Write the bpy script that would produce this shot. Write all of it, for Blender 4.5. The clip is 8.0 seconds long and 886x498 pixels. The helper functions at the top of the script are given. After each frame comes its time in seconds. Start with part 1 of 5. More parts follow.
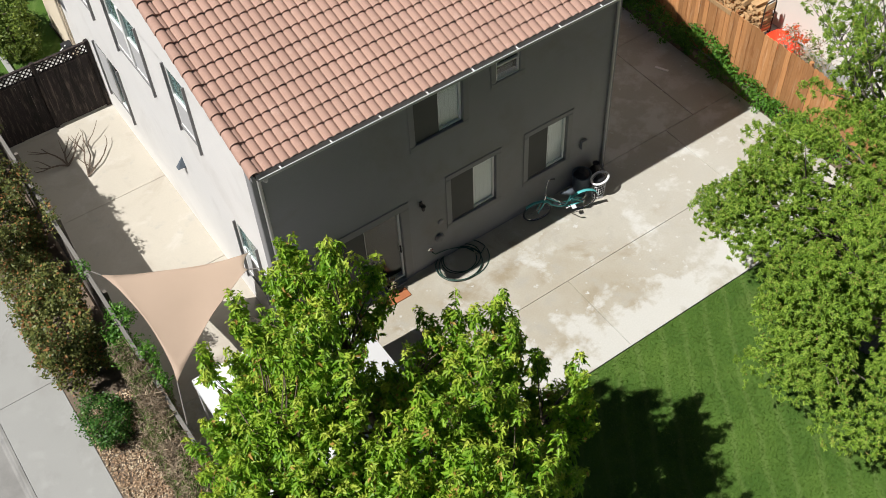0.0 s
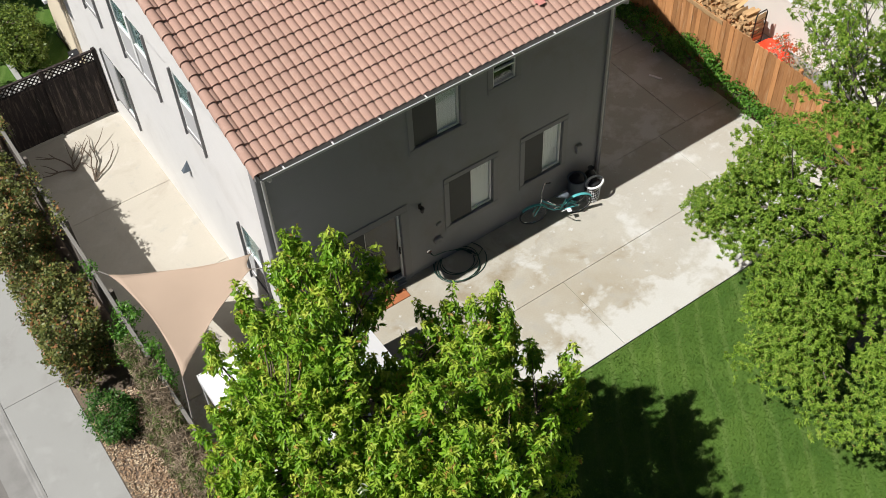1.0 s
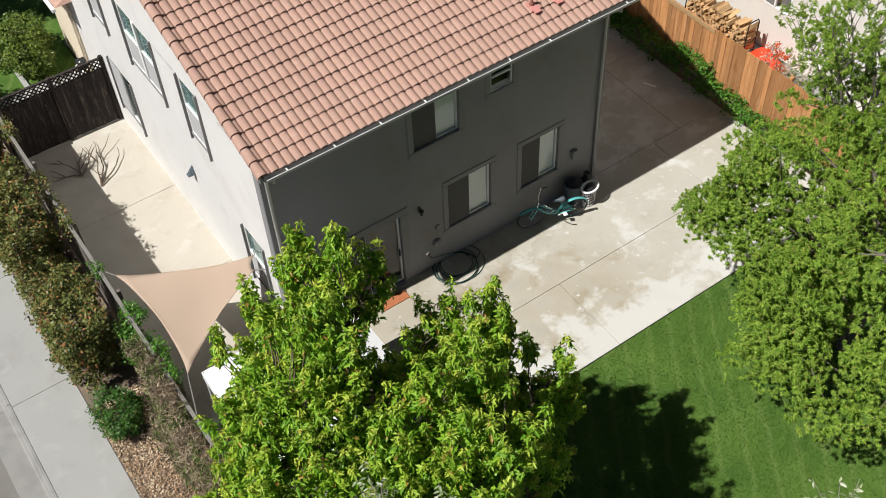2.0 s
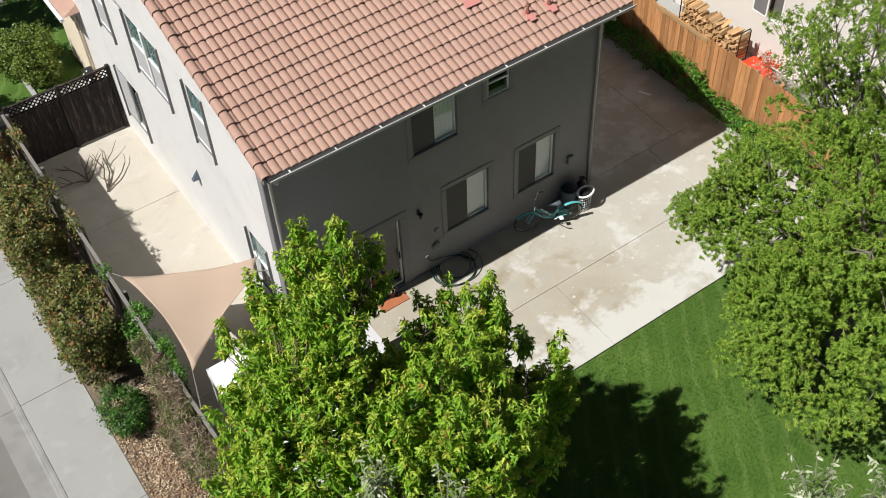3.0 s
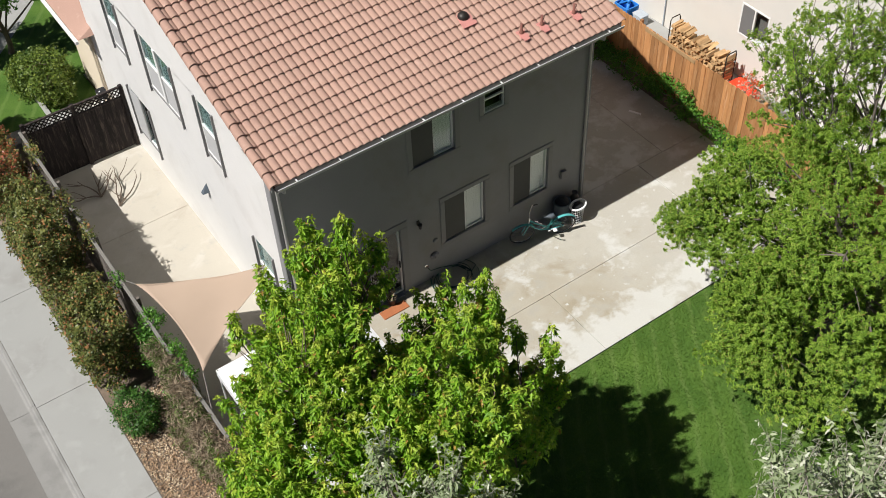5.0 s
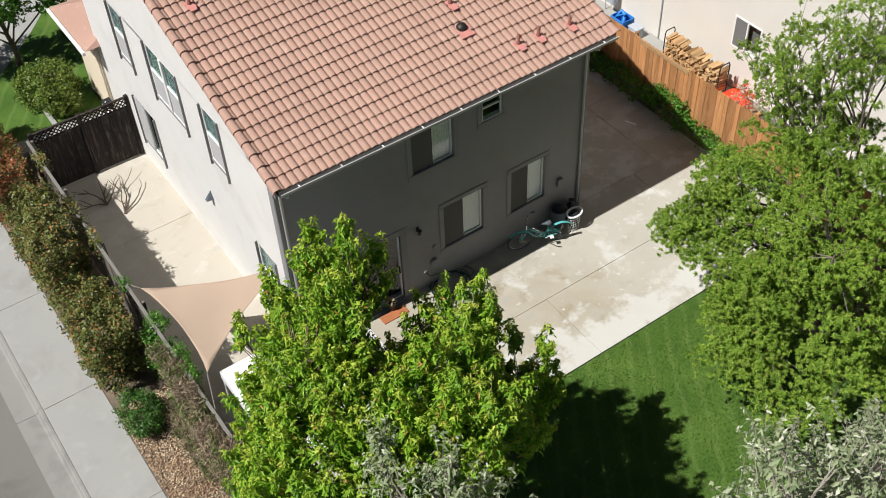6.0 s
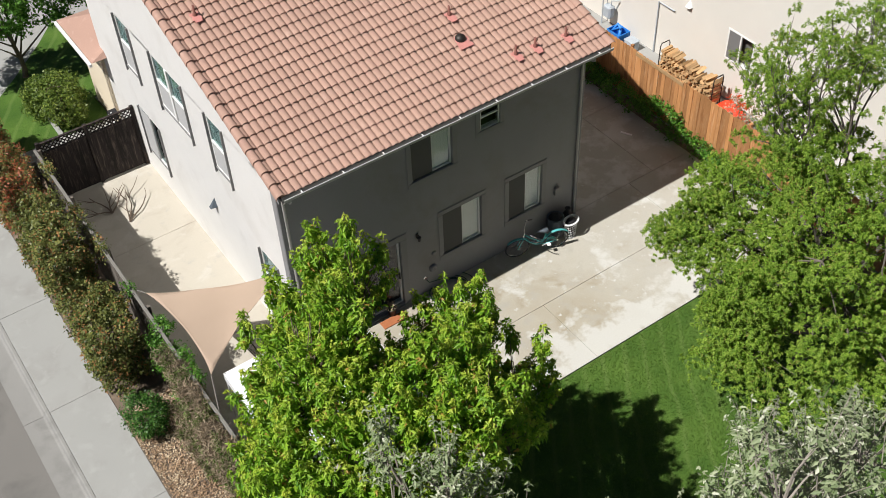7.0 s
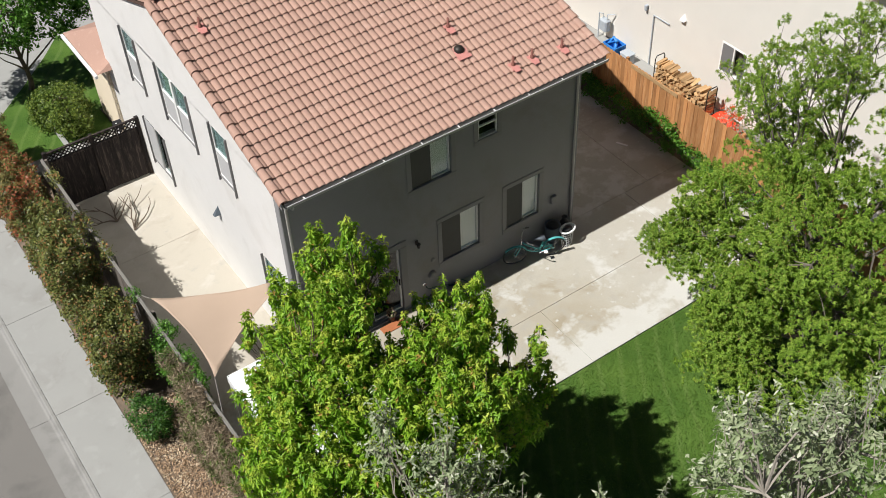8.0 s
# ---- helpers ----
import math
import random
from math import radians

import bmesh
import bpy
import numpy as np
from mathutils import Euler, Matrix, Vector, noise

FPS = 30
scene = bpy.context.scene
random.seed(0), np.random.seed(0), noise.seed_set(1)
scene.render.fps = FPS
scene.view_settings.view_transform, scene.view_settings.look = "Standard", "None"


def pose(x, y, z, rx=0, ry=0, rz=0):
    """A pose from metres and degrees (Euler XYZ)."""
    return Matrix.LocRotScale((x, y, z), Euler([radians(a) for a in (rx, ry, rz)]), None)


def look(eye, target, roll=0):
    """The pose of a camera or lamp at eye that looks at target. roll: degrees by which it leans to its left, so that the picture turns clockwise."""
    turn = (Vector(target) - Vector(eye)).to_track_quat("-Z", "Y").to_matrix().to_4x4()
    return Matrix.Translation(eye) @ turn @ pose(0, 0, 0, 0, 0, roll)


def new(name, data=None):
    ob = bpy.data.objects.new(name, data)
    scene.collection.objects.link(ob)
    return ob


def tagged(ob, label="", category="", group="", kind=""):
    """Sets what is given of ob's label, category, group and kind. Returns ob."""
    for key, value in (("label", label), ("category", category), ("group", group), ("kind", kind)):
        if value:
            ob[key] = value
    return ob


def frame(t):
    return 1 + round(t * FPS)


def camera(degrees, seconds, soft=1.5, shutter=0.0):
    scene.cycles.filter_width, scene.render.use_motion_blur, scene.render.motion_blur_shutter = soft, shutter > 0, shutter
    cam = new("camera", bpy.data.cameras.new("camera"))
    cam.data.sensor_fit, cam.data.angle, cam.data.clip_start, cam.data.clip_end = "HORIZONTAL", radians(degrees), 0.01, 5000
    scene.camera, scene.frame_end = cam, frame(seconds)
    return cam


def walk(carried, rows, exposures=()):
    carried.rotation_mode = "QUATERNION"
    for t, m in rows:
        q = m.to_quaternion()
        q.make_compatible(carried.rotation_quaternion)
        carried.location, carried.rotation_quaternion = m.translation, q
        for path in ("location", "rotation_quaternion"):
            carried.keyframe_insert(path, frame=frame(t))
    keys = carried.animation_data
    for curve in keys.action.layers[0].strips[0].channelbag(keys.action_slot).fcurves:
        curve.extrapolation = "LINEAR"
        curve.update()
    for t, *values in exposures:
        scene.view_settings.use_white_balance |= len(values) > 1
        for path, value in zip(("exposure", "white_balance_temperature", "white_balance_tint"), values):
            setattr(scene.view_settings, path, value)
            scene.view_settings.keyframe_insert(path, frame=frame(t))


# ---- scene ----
cam = camera(44.5, 8.0, soft=0.9)
PATH = [
    (0, (0.151, 0.27, 18.907), (0.831, 1.339, 17.359), -3.3),
    (0.5, (-0.004, 0.013, 19.035), (0.683, 1.091, 17.496), -3.2),
    (1, (-0.172, -0.261, 19.147), (0.522, 0.826, 17.619), -3.2),
    (1.5, (-0.326, -0.489, 19.281), (0.375, 0.606, 17.76), -3.1),
    (3, (-0.785, -1.272, 19.641), (-0.066, -0.151, 18.149), -3.1),
    (3.5, (-0.952, -1.513, 19.765), (-0.226, -0.383, 18.283), -3.0),
    (4, (-1.099, -1.75, 19.897), (-0.367, -0.612, 18.424), -3.0),
    (4.5, (-1.256, -1.986, 20.011), (-0.517, -0.84, 18.548), -3.0),
    (6, (-1.718, -2.703, 20.344), (-0.958, -1.531, 18.912), -2.9),
    (6.5, (-1.873, -2.945, 20.424), (-1.106, -1.764, 19.004), -2.8),
    (7, (-2.029, -3.192, 20.54), (-1.255, -2.002, 19.131), -2.8),
    (7.5, (-2.18, -3.426, 20.669), (-1.399, -2.228, 19.27), -2.8),
    (8, (-2.338, -3.655, 20.746), (-1.55, -2.449, 19.359), -2.7),
]
walk(cam, [(t, look(eye, target, roll)) for t, eye, target, roll in PATH])

# ---- light ----
world = bpy.data.worlds.new("sky")
scene.world = world
world.use_nodes = True
wn = world.node_tree.nodes
sky = wn.new("ShaderNodeTexSky")
sky.sky_type, sky.sun_disc = "NISHITA", False
SUN_DIR = Vector((0.69, -0.028, -1.0)).normalized()
sky.air_density, sky.dust_density = 0.22, 0.2
sky.sun_elevation = math.asin(-SUN_DIR.z)
sky.sun_rotation = math.atan2(-SUN_DIR.x, -SUN_DIR.y)
wn["Background"].inputs["Strength"].default_value = 0.05
world.node_tree.links.new(sky.outputs[0], wn["Background"].inputs["Color"])
sun = new("sun", bpy.data.lights.new("sun", "SUN"))
sun.data.energy, sun.data.angle, sun.data.color = 5.0, radians(0.5), (1.0, 0.975, 0.94)
sun.matrix_world = look((0, 0, 40), Vector((0, 0, 40)) + SUN_DIR)
scene.view_settings.exposure = 0.3

# ---- materials ----


def tree_of(name):
    m = bpy.data.materials.new(name)
    m.use_nodes = True
    t = m.node_tree
    return m, t, t.nodes, t.links, t.nodes["Principled BSDF"]


def math_node(t, op, a, b):
    n = t.nodes.new("ShaderNodeMath")
    n.operation = op
    for i, v in enumerate((a, b)):
        if isinstance(v, (int, float)):
            n.inputs[i].default_value = v
        else:
            t.links.new(v, n.inputs[i])
    return n.outputs[0]


def noise_node(t, pos, scale, detail=4.0, rough=0.6, distort=0.0):
    n = t.nodes.new("ShaderNodeTexNoise")
    n.inputs["Scale"].default_value, n.inputs["Detail"].default_value = scale, detail
    n.inputs["Roughness"].default_value, n.inputs["Distortion"].default_value = rough, distort
    t.links.new(pos, n.inputs["Vector"])
    return n.outputs["Fac"]


def ramp_node(t, fac, low, high):
    n = t.nodes.new("ShaderNodeMapRange")
    n.inputs["From Min"].default_value, n.inputs["From Max"].default_value = low, high
    t.links.new(fac, n.inputs["Value"])
    return n.outputs["Result"]


def mix_node(t, fac, a, b):
    n = t.nodes.new("ShaderNodeMix")
    n.data_type = "RGBA"
    t.links.new(fac, n.inputs["Factor"])
    for sock, v in ((n.inputs["A"], a), (n.inputs["B"], b)):
        if isinstance(v, tuple):
            sock.default_value = (*v, 1)
        else:
            t.links.new(v, sock)
    return n.outputs["Result"]


def scale_node(t, col, value):
    n = t.nodes.new("ShaderNodeVectorMath")
    n.operation = "SCALE"
    t.links.new(col, n.inputs[0])
    t.links.new(value, n.inputs["Scale"])
    return n.outputs[0]


def mat(name, col, rough=0.8, var=0.12, scale=1.5, fvar=0.1, fscale=40.0, bump=0.3, bscale=80.0, metal=0.0, rnd=0.0, isl=0.0,
        stains=(), stretch=None, spec=0.3, bdist=0.01):
    """A surface: base colour, broad and fine variation, variation by object and by island, stains (colour, scale, low, high), relief."""
    m, t, nodes, links, b = tree_of(name)
    geo = nodes.new("ShaderNodeNewGeometry")
    pos = geo.outputs["Position"]
    if stretch:
        mp = nodes.new("ShaderNodeMapping")
        mp.inputs["Scale"].default_value = stretch
        links.new(pos, mp.inputs["Vector"])
        fpos = mp.outputs[0]
    else:
        fpos = pos
    rgb = nodes.new("ShaderNodeRGB")
    rgb.outputs[0].default_value = (*col, 1)
    c = rgb.outputs[0]
    for scol, sscale, low, high in stains:
        c = mix_node(t, ramp_node(t, noise_node(t, fpos, sscale, 6, 0.62, 0.4), low, high), c, scol)
    v = math_node(t, "MULTIPLY_ADD", noise_node(t, pos, scale), 2 * var)
    v.node.inputs[2].default_value = 1 - var
    f = math_node(t, "MULTIPLY_ADD", noise_node(t, fpos, fscale, 3), 2 * fvar)
    f.node.inputs[2].default_value = -fvar
    v = math_node(t, "ADD", v, f)
    if rnd:
        oi = nodes.new("ShaderNodeObjectInfo")
        r = math_node(t, "MULTIPLY_ADD", oi.outputs["Random"], 2 * rnd)
        r.node.inputs[2].default_value = -rnd
        v = math_node(t, "ADD", v, r)
    if isl:
        r = math_node(t, "MULTIPLY_ADD", geo.outputs["Random Per Island"], 2 * isl)
        r.node.inputs[2].default_value = -isl
        v = math_node(t, "ADD", v, r)
    c = scale_node(t, c, v)
    links.new(c, b.inputs["Base Color"])
    b.inputs["Roughness"].default_value, b.inputs["Metallic"].default_value = rough, metal
    b.inputs["Specular IOR Level"].default_value = spec
    if bump:
        bn = nodes.new("ShaderNodeBump")
        bn.inputs["Strength"].default_value, bn.inputs["Distance"].default_value = bump, bdist
        links.new(noise_node(t, fpos, bscale, 4), bn.inputs["Height"])
        links.new(bn.outputs[0], b.inputs["Normal"])
    return m


def leaf_mat(name, dark, light, tip, tip_part=0.1, through_part=0.35, rough=0.45, young=(0.3, 0.4, 0.05)):
    """Leaves: two greens by leaf, some young leaves of another colour, light shining through."""
    m, t, nodes, links, b = tree_of(name)
    geo = nodes.new("ShaderNodeNewGeometry")
    isl = geo.outputs["Random Per Island"]
    big = noise_node(t, geo.outputs["Position"], 1.3, 3)
    mixv = math_node(t, "ADD", math_node(t, "MULTIPLY", isl, 0.6), math_node(t, "MULTIPLY", big, 0.5))
    c = mix_node(t, ramp_node(t, mixv, 0.15, 0.95), dark, light)
    rare = math_node(t, "FRACT", math_node(t, "MULTIPLY", isl, 37.7), 0.0)
    grown = math_node(t, "MULTIPLY", ramp_node(t, noise_node(t, geo.outputs["Position"], 2.2, 2), 0.42, 0.62), tip_part * 2.2)
    at = nodes.new("ShaderNodeAttribute")
    at.attribute_name = "young"
    c = mix_node(t, at.outputs["Fac"], c, young)
    c = mix_node(t, math_node(t, "LESS_THAN", rare, grown), c, tip)
    links.new(c, b.inputs["Base Color"])
    b.inputs["Roughness"].default_value, b.inputs["Specular IOR Level"].default_value = rough, 0.35
    tr = nodes.new("ShaderNodeBsdfTranslucent")
    links.new(c, tr.inputs["Color"])
    mx = nodes.new("ShaderNodeMixShader")
    mx.inputs[0].default_value = through_part
    links.new(b.outputs[0], mx.inputs[1])
    links.new(tr.outputs[0], mx.inputs[2])
    links.new(mx.outputs[0], nodes["Material Output"].inputs["Surface"])
    return m


def glass_mat(name, tint=(0.93, 0.95, 0.95)):
    m, t, nodes, links, b = tree_of(name)
    nodes.remove(b)
    tp, gl, lw, mx = (nodes.new("ShaderNode" + n) for n in ("BsdfTransparent", "BsdfGlossy", "LayerWeight", "MixShader"))
    tp.inputs["Color"].default_value = (*tint, 1)
    gl.inputs["Roughness"].default_value = 0.02
    lw.inputs["Blend"].default_value = 0.5
    g = math_node(t, "MULTIPLY_ADD", math_node(t, "POWER", lw.outputs["Facing"], 5.0), 0.85)
    g.node.inputs[2].default_value = 0.04
    links.new(g, mx.inputs[0])
    links.new(tp.outputs[0], mx.inputs[1])
    links.new(gl.outputs[0], mx.inputs[2])
    links.new(mx.outputs[0], nodes["Material Output"].inputs["Surface"])
    return m


M = {
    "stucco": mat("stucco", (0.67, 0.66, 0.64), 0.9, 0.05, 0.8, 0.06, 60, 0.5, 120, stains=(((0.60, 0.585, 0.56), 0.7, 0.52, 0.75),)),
    # Darker copy of the stucco: the rear wall's shade is put into its colour.
    "rear_shade": mat("shaded_stucco", (0.242, 0.24, 0.243), 0.9, 0.07, 0.7, 0.08, 60, 0.5, 120, stains=(((0.215, 0.203, 0.193), 0.6, 0.5, 0.72),)),
    # Trim is tuned to the rear wall's tone, with shade in the colour.
    "shade_trim": mat("shade_trim", (0.225, 0.222, 0.222), 0.85, 0.05, 1.5, 0.06, 60, 0.4, 120),
    "cream": mat("cream_stucco", (0.66, 0.635, 0.585), 0.9, 0.05, 0.8, 0.05, 60, 0.4, 120),
    "warm": mat("warm_stucco", (0.70, 0.61, 0.47), 0.9, 0.05, 0.8, 0.05, 60, 0.4, 120),
    "vinyl": mat("white_vinyl", (0.75, 0.75, 0.73), 0.4, 0.04, 2, 0.03, 50, 0.0),
    "tile": mat("clay_tile", (0.392, 0.248, 0.195), 0.85, 0.08, 0.9, 0.1, 30, 0.5, 60, rnd=0.04, isl=0.04,
                stains=(((0.355, 0.222, 0.174), 1.1, 0.55, 0.72), ((0.475, 0.325, 0.262), 4.0, 0.56, 0.75))),
    "underlay": mat("roof_felt", (0.085, 0.05, 0.04), 0.95),
    "flashing": mat("pink_flashing", (0.55, 0.24, 0.21), 0.6, 0.15, 8, 0.1, 40, 0.2),
    "pipe": mat("rusty_pipe", (0.22, 0.09, 0.07), 0.7, 0.2, 6, 0.1, 40, 0.2),
    "gutter": mat("gutter_paint", (0.4, 0.39, 0.37), 0.45, 0.06, 3, 0.05, 40, 0.1),
    "lip_highlight": mat("lip_highlight_paint", (0.6, 0.6, 0.59), 0.45, 0.08, 3, 0.06, 40, 0.0),
    "lip": mat("bare_metal", (0.75, 0.75, 0.74), 0.35, 0.05, 3, 0.05, 40, 0.0),
    "drive": mat("side_concrete", (0.45, 0.415, 0.35), 0.85, 0.07, 0.5, 0.06, 25, 0.3, 60,
                 stains=(((0.40, 0.36, 0.30), 0.9, 0.52, 0.68), ((0.5, 0.475, 0.42), 1.0, 0.56, 0.7), ((0.40, 0.375, 0.33), 3.0, 0.58, 0.72))),
    "walkc": mat("sidewalk_concrete", (0.315, 0.315, 0.30), 0.9, 0.06, 0.6, 0.06, 40, 0.3, 90, stains=(((0.275, 0.27, 0.255), 0.8, 0.5, 0.72), ((0.34, 0.34, 0.325), 2.2, 0.55, 0.7),)),
    "gutterc": mat("gutter_concrete", (0.255, 0.25, 0.237), 0.9, 0.08, 0.8, 0.08, 40, 0.3, 90, stains=(((0.20, 0.196, 0.185), 0.9, 0.52, 0.7),)),
    "asphalt": mat("asphalt", (0.18, 0.171, 0.158), 0.9, 0.08, 0.5, 0.14, 90, 0.6, 140, stains=(((0.14, 0.135, 0.125), 0.6, 0.54, 0.7),)),
    "soil": mat("dry_soil", (0.15, 0.115, 0.085), 0.95, 0.2, 1.2, 0.2, 20, 0.8, 30, stains=(((0.22, 0.165, 0.12), 1.8, 0.5, 0.65),)),
    "cedar": mat("cedar_board", (0.42, 0.20, 0.08), 0.75, 0.12, 1.0, 0.2, 14, 0.4, 30, rnd=0.26, stretch=(6, 6, 0.6), stains=(((0.30, 0.125, 0.045), 1.6, 0.52, 0.7), ((0.50, 0.29, 0.15), 2.3, 0.55, 0.72))),
    "greywood": mat("weathered_wood", (0.14, 0.122, 0.105), 0.9, 0.15, 1.0, 0.2, 14, 0.5, 30, rnd=0.15, stretch=(6, 6, 0.7)),
    "darkwood": mat("dark_stained_wood", (0.022, 0.017, 0.016), 0.8, 0.4, 1.0, 0.5, 14, 0.5, 30, rnd=0.45, stretch=(6, 6, 0.7), stains=(((0.10, 0.075, 0.062), 2.2, 0.5, 0.68),)),
    "capwood": mat("bleached_rail", (0.18, 0.17, 0.155), 0.9, 0.12, 2, 0.15, 20, 0.4, 40),
    "bark": mat("bark", (0.13, 0.10, 0.075), 0.95, 0.2, 3, 0.25, 25, 0.8, 40),
    "ashbark": mat("ash_bark", (0.14, 0.12, 0.10), 0.95, 0.2, 3, 0.25, 25, 0.8, 40),
    "palebark": mat("pale_bark", (0.3, 0.27, 0.23), 0.9, 0.2, 3, 0.25, 25, 0.6, 40),
    "sail": mat("shade_cloth", (0.41, 0.31, 0.235), 0.8, 0.04, 1.2, 0.05, 120, 0.3, 300),
    "white": mat("white_plastic", (0.8, 0.8, 0.8), 0.4, 0.03, 2, 0.03, 40, 0.0),
    "black": mat("black_rubber", (0.02, 0.02, 0.022), 0.6, 0.1, 5, 0.1, 40, 0.1),
    "teal": mat("teal_paint", (0.10, 0.42, 0.42), 0.3, 0.05, 5, 0.05, 40, 0.0),
    "chrome": mat("chrome", (0.75, 0.75, 0.75), 0.15, 0.03, 5, 0.03, 40, 0.0, metal=1.0),
    "hose": mat("green_hose", (0.03, 0.07, 0.055), 0.4, 0.1, 5, 0.1, 40, 0.0),
    "barrel": mat("grey_barrel", (0.10, 0.12, 0.14), 0.5, 0.1, 5, 0.1, 40, 0.1),
    "blue": mat("blue_plastic", (0.03, 0.20, 0.60), 0.4, 0.15, 6, 0.1, 40, 0.1),
    "greypl": mat("grey_plastic", (0.38, 0.42, 0.46), 0.5, 0.15, 6, 0.1, 40, 0.1),
    "orange": mat("orange_tarp", (0.80, 0.055, 0.02), 0.6, 0.15, 6, 0.1, 40, 0.3),
    "brick": mat("terracotta", (0.36, 0.13, 0.055), 0.85, 0.2, 6, 0.15, 40, 0.3),
    "split": mat("split_log", (0.47, 0.30, 0.15), 0.85, 0.2, 3, 0.25, 30, 0.4, rnd=0.28),
    "steel": mat("dark_steel", (0.05, 0.045, 0.04), 0.5, 0.1, 5, 0.1, 40, 0.1, metal=0.6),
    "curtain": mat("pale_blind", (0.82, 0.82, 0.80), 0.9, 0.04, 2, 0.05, 40, 0.1),
    # Screen tones carry the light: dark for shade, pale for the sunlit gable.
    "screen": mat("screen_mesh", (0.075, 0.075, 0.072), 0.7, 0.08, 3, 0.12, 90, 0.2, 200),
    "midscreen": mat("grey_screen_mesh", (0.17, 0.17, 0.17), 0.7, 0.08, 3, 0.1, 90, 0.2, 200),
    "litscreen": mat("sunlit_screen_mesh", (0.45, 0.45, 0.45), 0.7, 0.08, 3, 0.1, 90, 0.2, 200),
    # Green tint puts reflections into the colour of the gable panes.
    "reflectglass": glass_mat("reflection_tint_glass", (0.46, 0.58, 0.58)),
    "inside": mat("room_wall", (0.16, 0.15, 0.14), 0.9),
    "glass": glass_mat("window_glass"),
    "maple": leaf_mat("maple_leaf", (0.08, 0.235, 0.014), (0.365, 0.585, 0.045), (0.50, 0.32, 0.08), 0.025, 0.42, 0.42, (0.62, 0.70, 0.10)),
    "ash": leaf_mat("ash_leaf", (0.08, 0.19, 0.017), (0.36, 0.54, 0.06), (0.42, 0.34, 0.10), 0.03, 0.42, 0.5, (0.49, 0.63, 0.11)),
    "silver": leaf_mat("silver_leaf", (0.13, 0.19, 0.08), (0.38, 0.44, 0.25), (0.64, 0.66, 0.52), 0.1, 0.34, 0.55, (0.52, 0.57, 0.37)),
    "hedge": leaf_mat("photinia_leaf", (0.028, 0.062, 0.012), (0.25, 0.255, 0.07), (0.34, 0.17, 0.065), 0.12, 0.25, 0.45),
    "redhedge": leaf_mat("red_photinia_leaf", (0.045, 0.07, 0.016), (0.27, 0.21, 0.065), (0.36, 0.11, 0.05), 0.3, 0.25, 0.45),
    "bush": leaf_mat("bush_leaf", (0.02, 0.075, 0.012), (0.08, 0.2, 0.03), (0.14, 0.25, 0.05), 0.1, 0.3),
    "laurel": leaf_mat("laurel_leaf", (0.05, 0.10, 0.014), (0.20, 0.27, 0.045), (0.26, 0.32, 0.06), 0.1, 0.3),
    "ivy": leaf_mat("ivy_leaf", (0.035, 0.12, 0.012), (0.13, 0.31, 0.035), (0.18, 0.36, 0.05), 0.1, 0.35),
    "dry": leaf_mat("dry_twig", (0.24, 0.185, 0.125), (0.50, 0.40, 0.28), (0.14, 0.20, 0.05), 0.3, 0.15, 0.8),
    "litter": leaf_mat("leaf_litter", (0.24, 0.15, 0.09), (0.50, 0.36, 0.23), (0.58, 0.48, 0.34), 0.3, 0.1, 0.85),
    "blade": leaf_mat("grass_blade", (0.08, 0.165, 0.022), (0.15, 0.26, 0.04), (0.2, 0.26, 0.07), 0.05, 0.4, 0.6),
    "flower": leaf_mat("flower_petal", (0.55, 0.07, 0.015), (0.75, 0.16, 0.03), (0.6, 0.05, 0.02), 0.2, 0.3),
}


def lawn_mat():
    m, t, nodes, links, b = tree_of("lawn_turf")
    pos = nodes.new("ShaderNodeNewGeometry").outputs["Position"]
    c = mix_node(t, ramp_node(t, noise_node(t, pos, 0.9, 5), 0.35, 0.7), (0.05, 0.11, 0.016), (0.095, 0.17, 0.028))
    c = mix_node(t, ramp_node(t, noise_node(t, pos, 0.35, 4), 0.58, 0.75), c, (0.13, 0.175, 0.045))
    w = nodes.new("ShaderNodeTexWave")
    mp = nodes.new("ShaderNodeMapping")
    mp.inputs["Rotation"].default_value = (0, 0, radians(33))
    links.new(pos, mp.inputs["Vector"])
    links.new(mp.outputs[0], w.inputs["Vector"])
    w.inputs["Scale"].default_value, w.inputs["Distortion"].default_value = 0.62, 2.5
    w.inputs["Detail"].default_value = 2
    c = mix_node(t, math_node(t, "MULTIPLY", ramp_node(t, w.outputs["Fac"], 0.8, 1.0), 0.38), c, (0.15, 0.22, 0.06))
    v = math_node(t, "MULTIPLY_ADD", noise_node(t, pos, 55, 3), 0.7)
    v.node.inputs[2].default_value = 0.68
    links.new(scale_node(t, c, v), b.inputs["Base Color"])
    b.inputs["Roughness"].default_value, b.inputs["Specular IOR Level"].default_value = 0.8, 0.2
    bn = nodes.new("ShaderNodeBump")
    bn.inputs["Strength"].default_value, bn.inputs["Distance"].default_value = 0.8, 0.03
    links.new(noise_node(t, pos, 60, 3), bn.inputs["Height"])
    links.new(bn.outputs[0], b.inputs["Normal"])
    return m


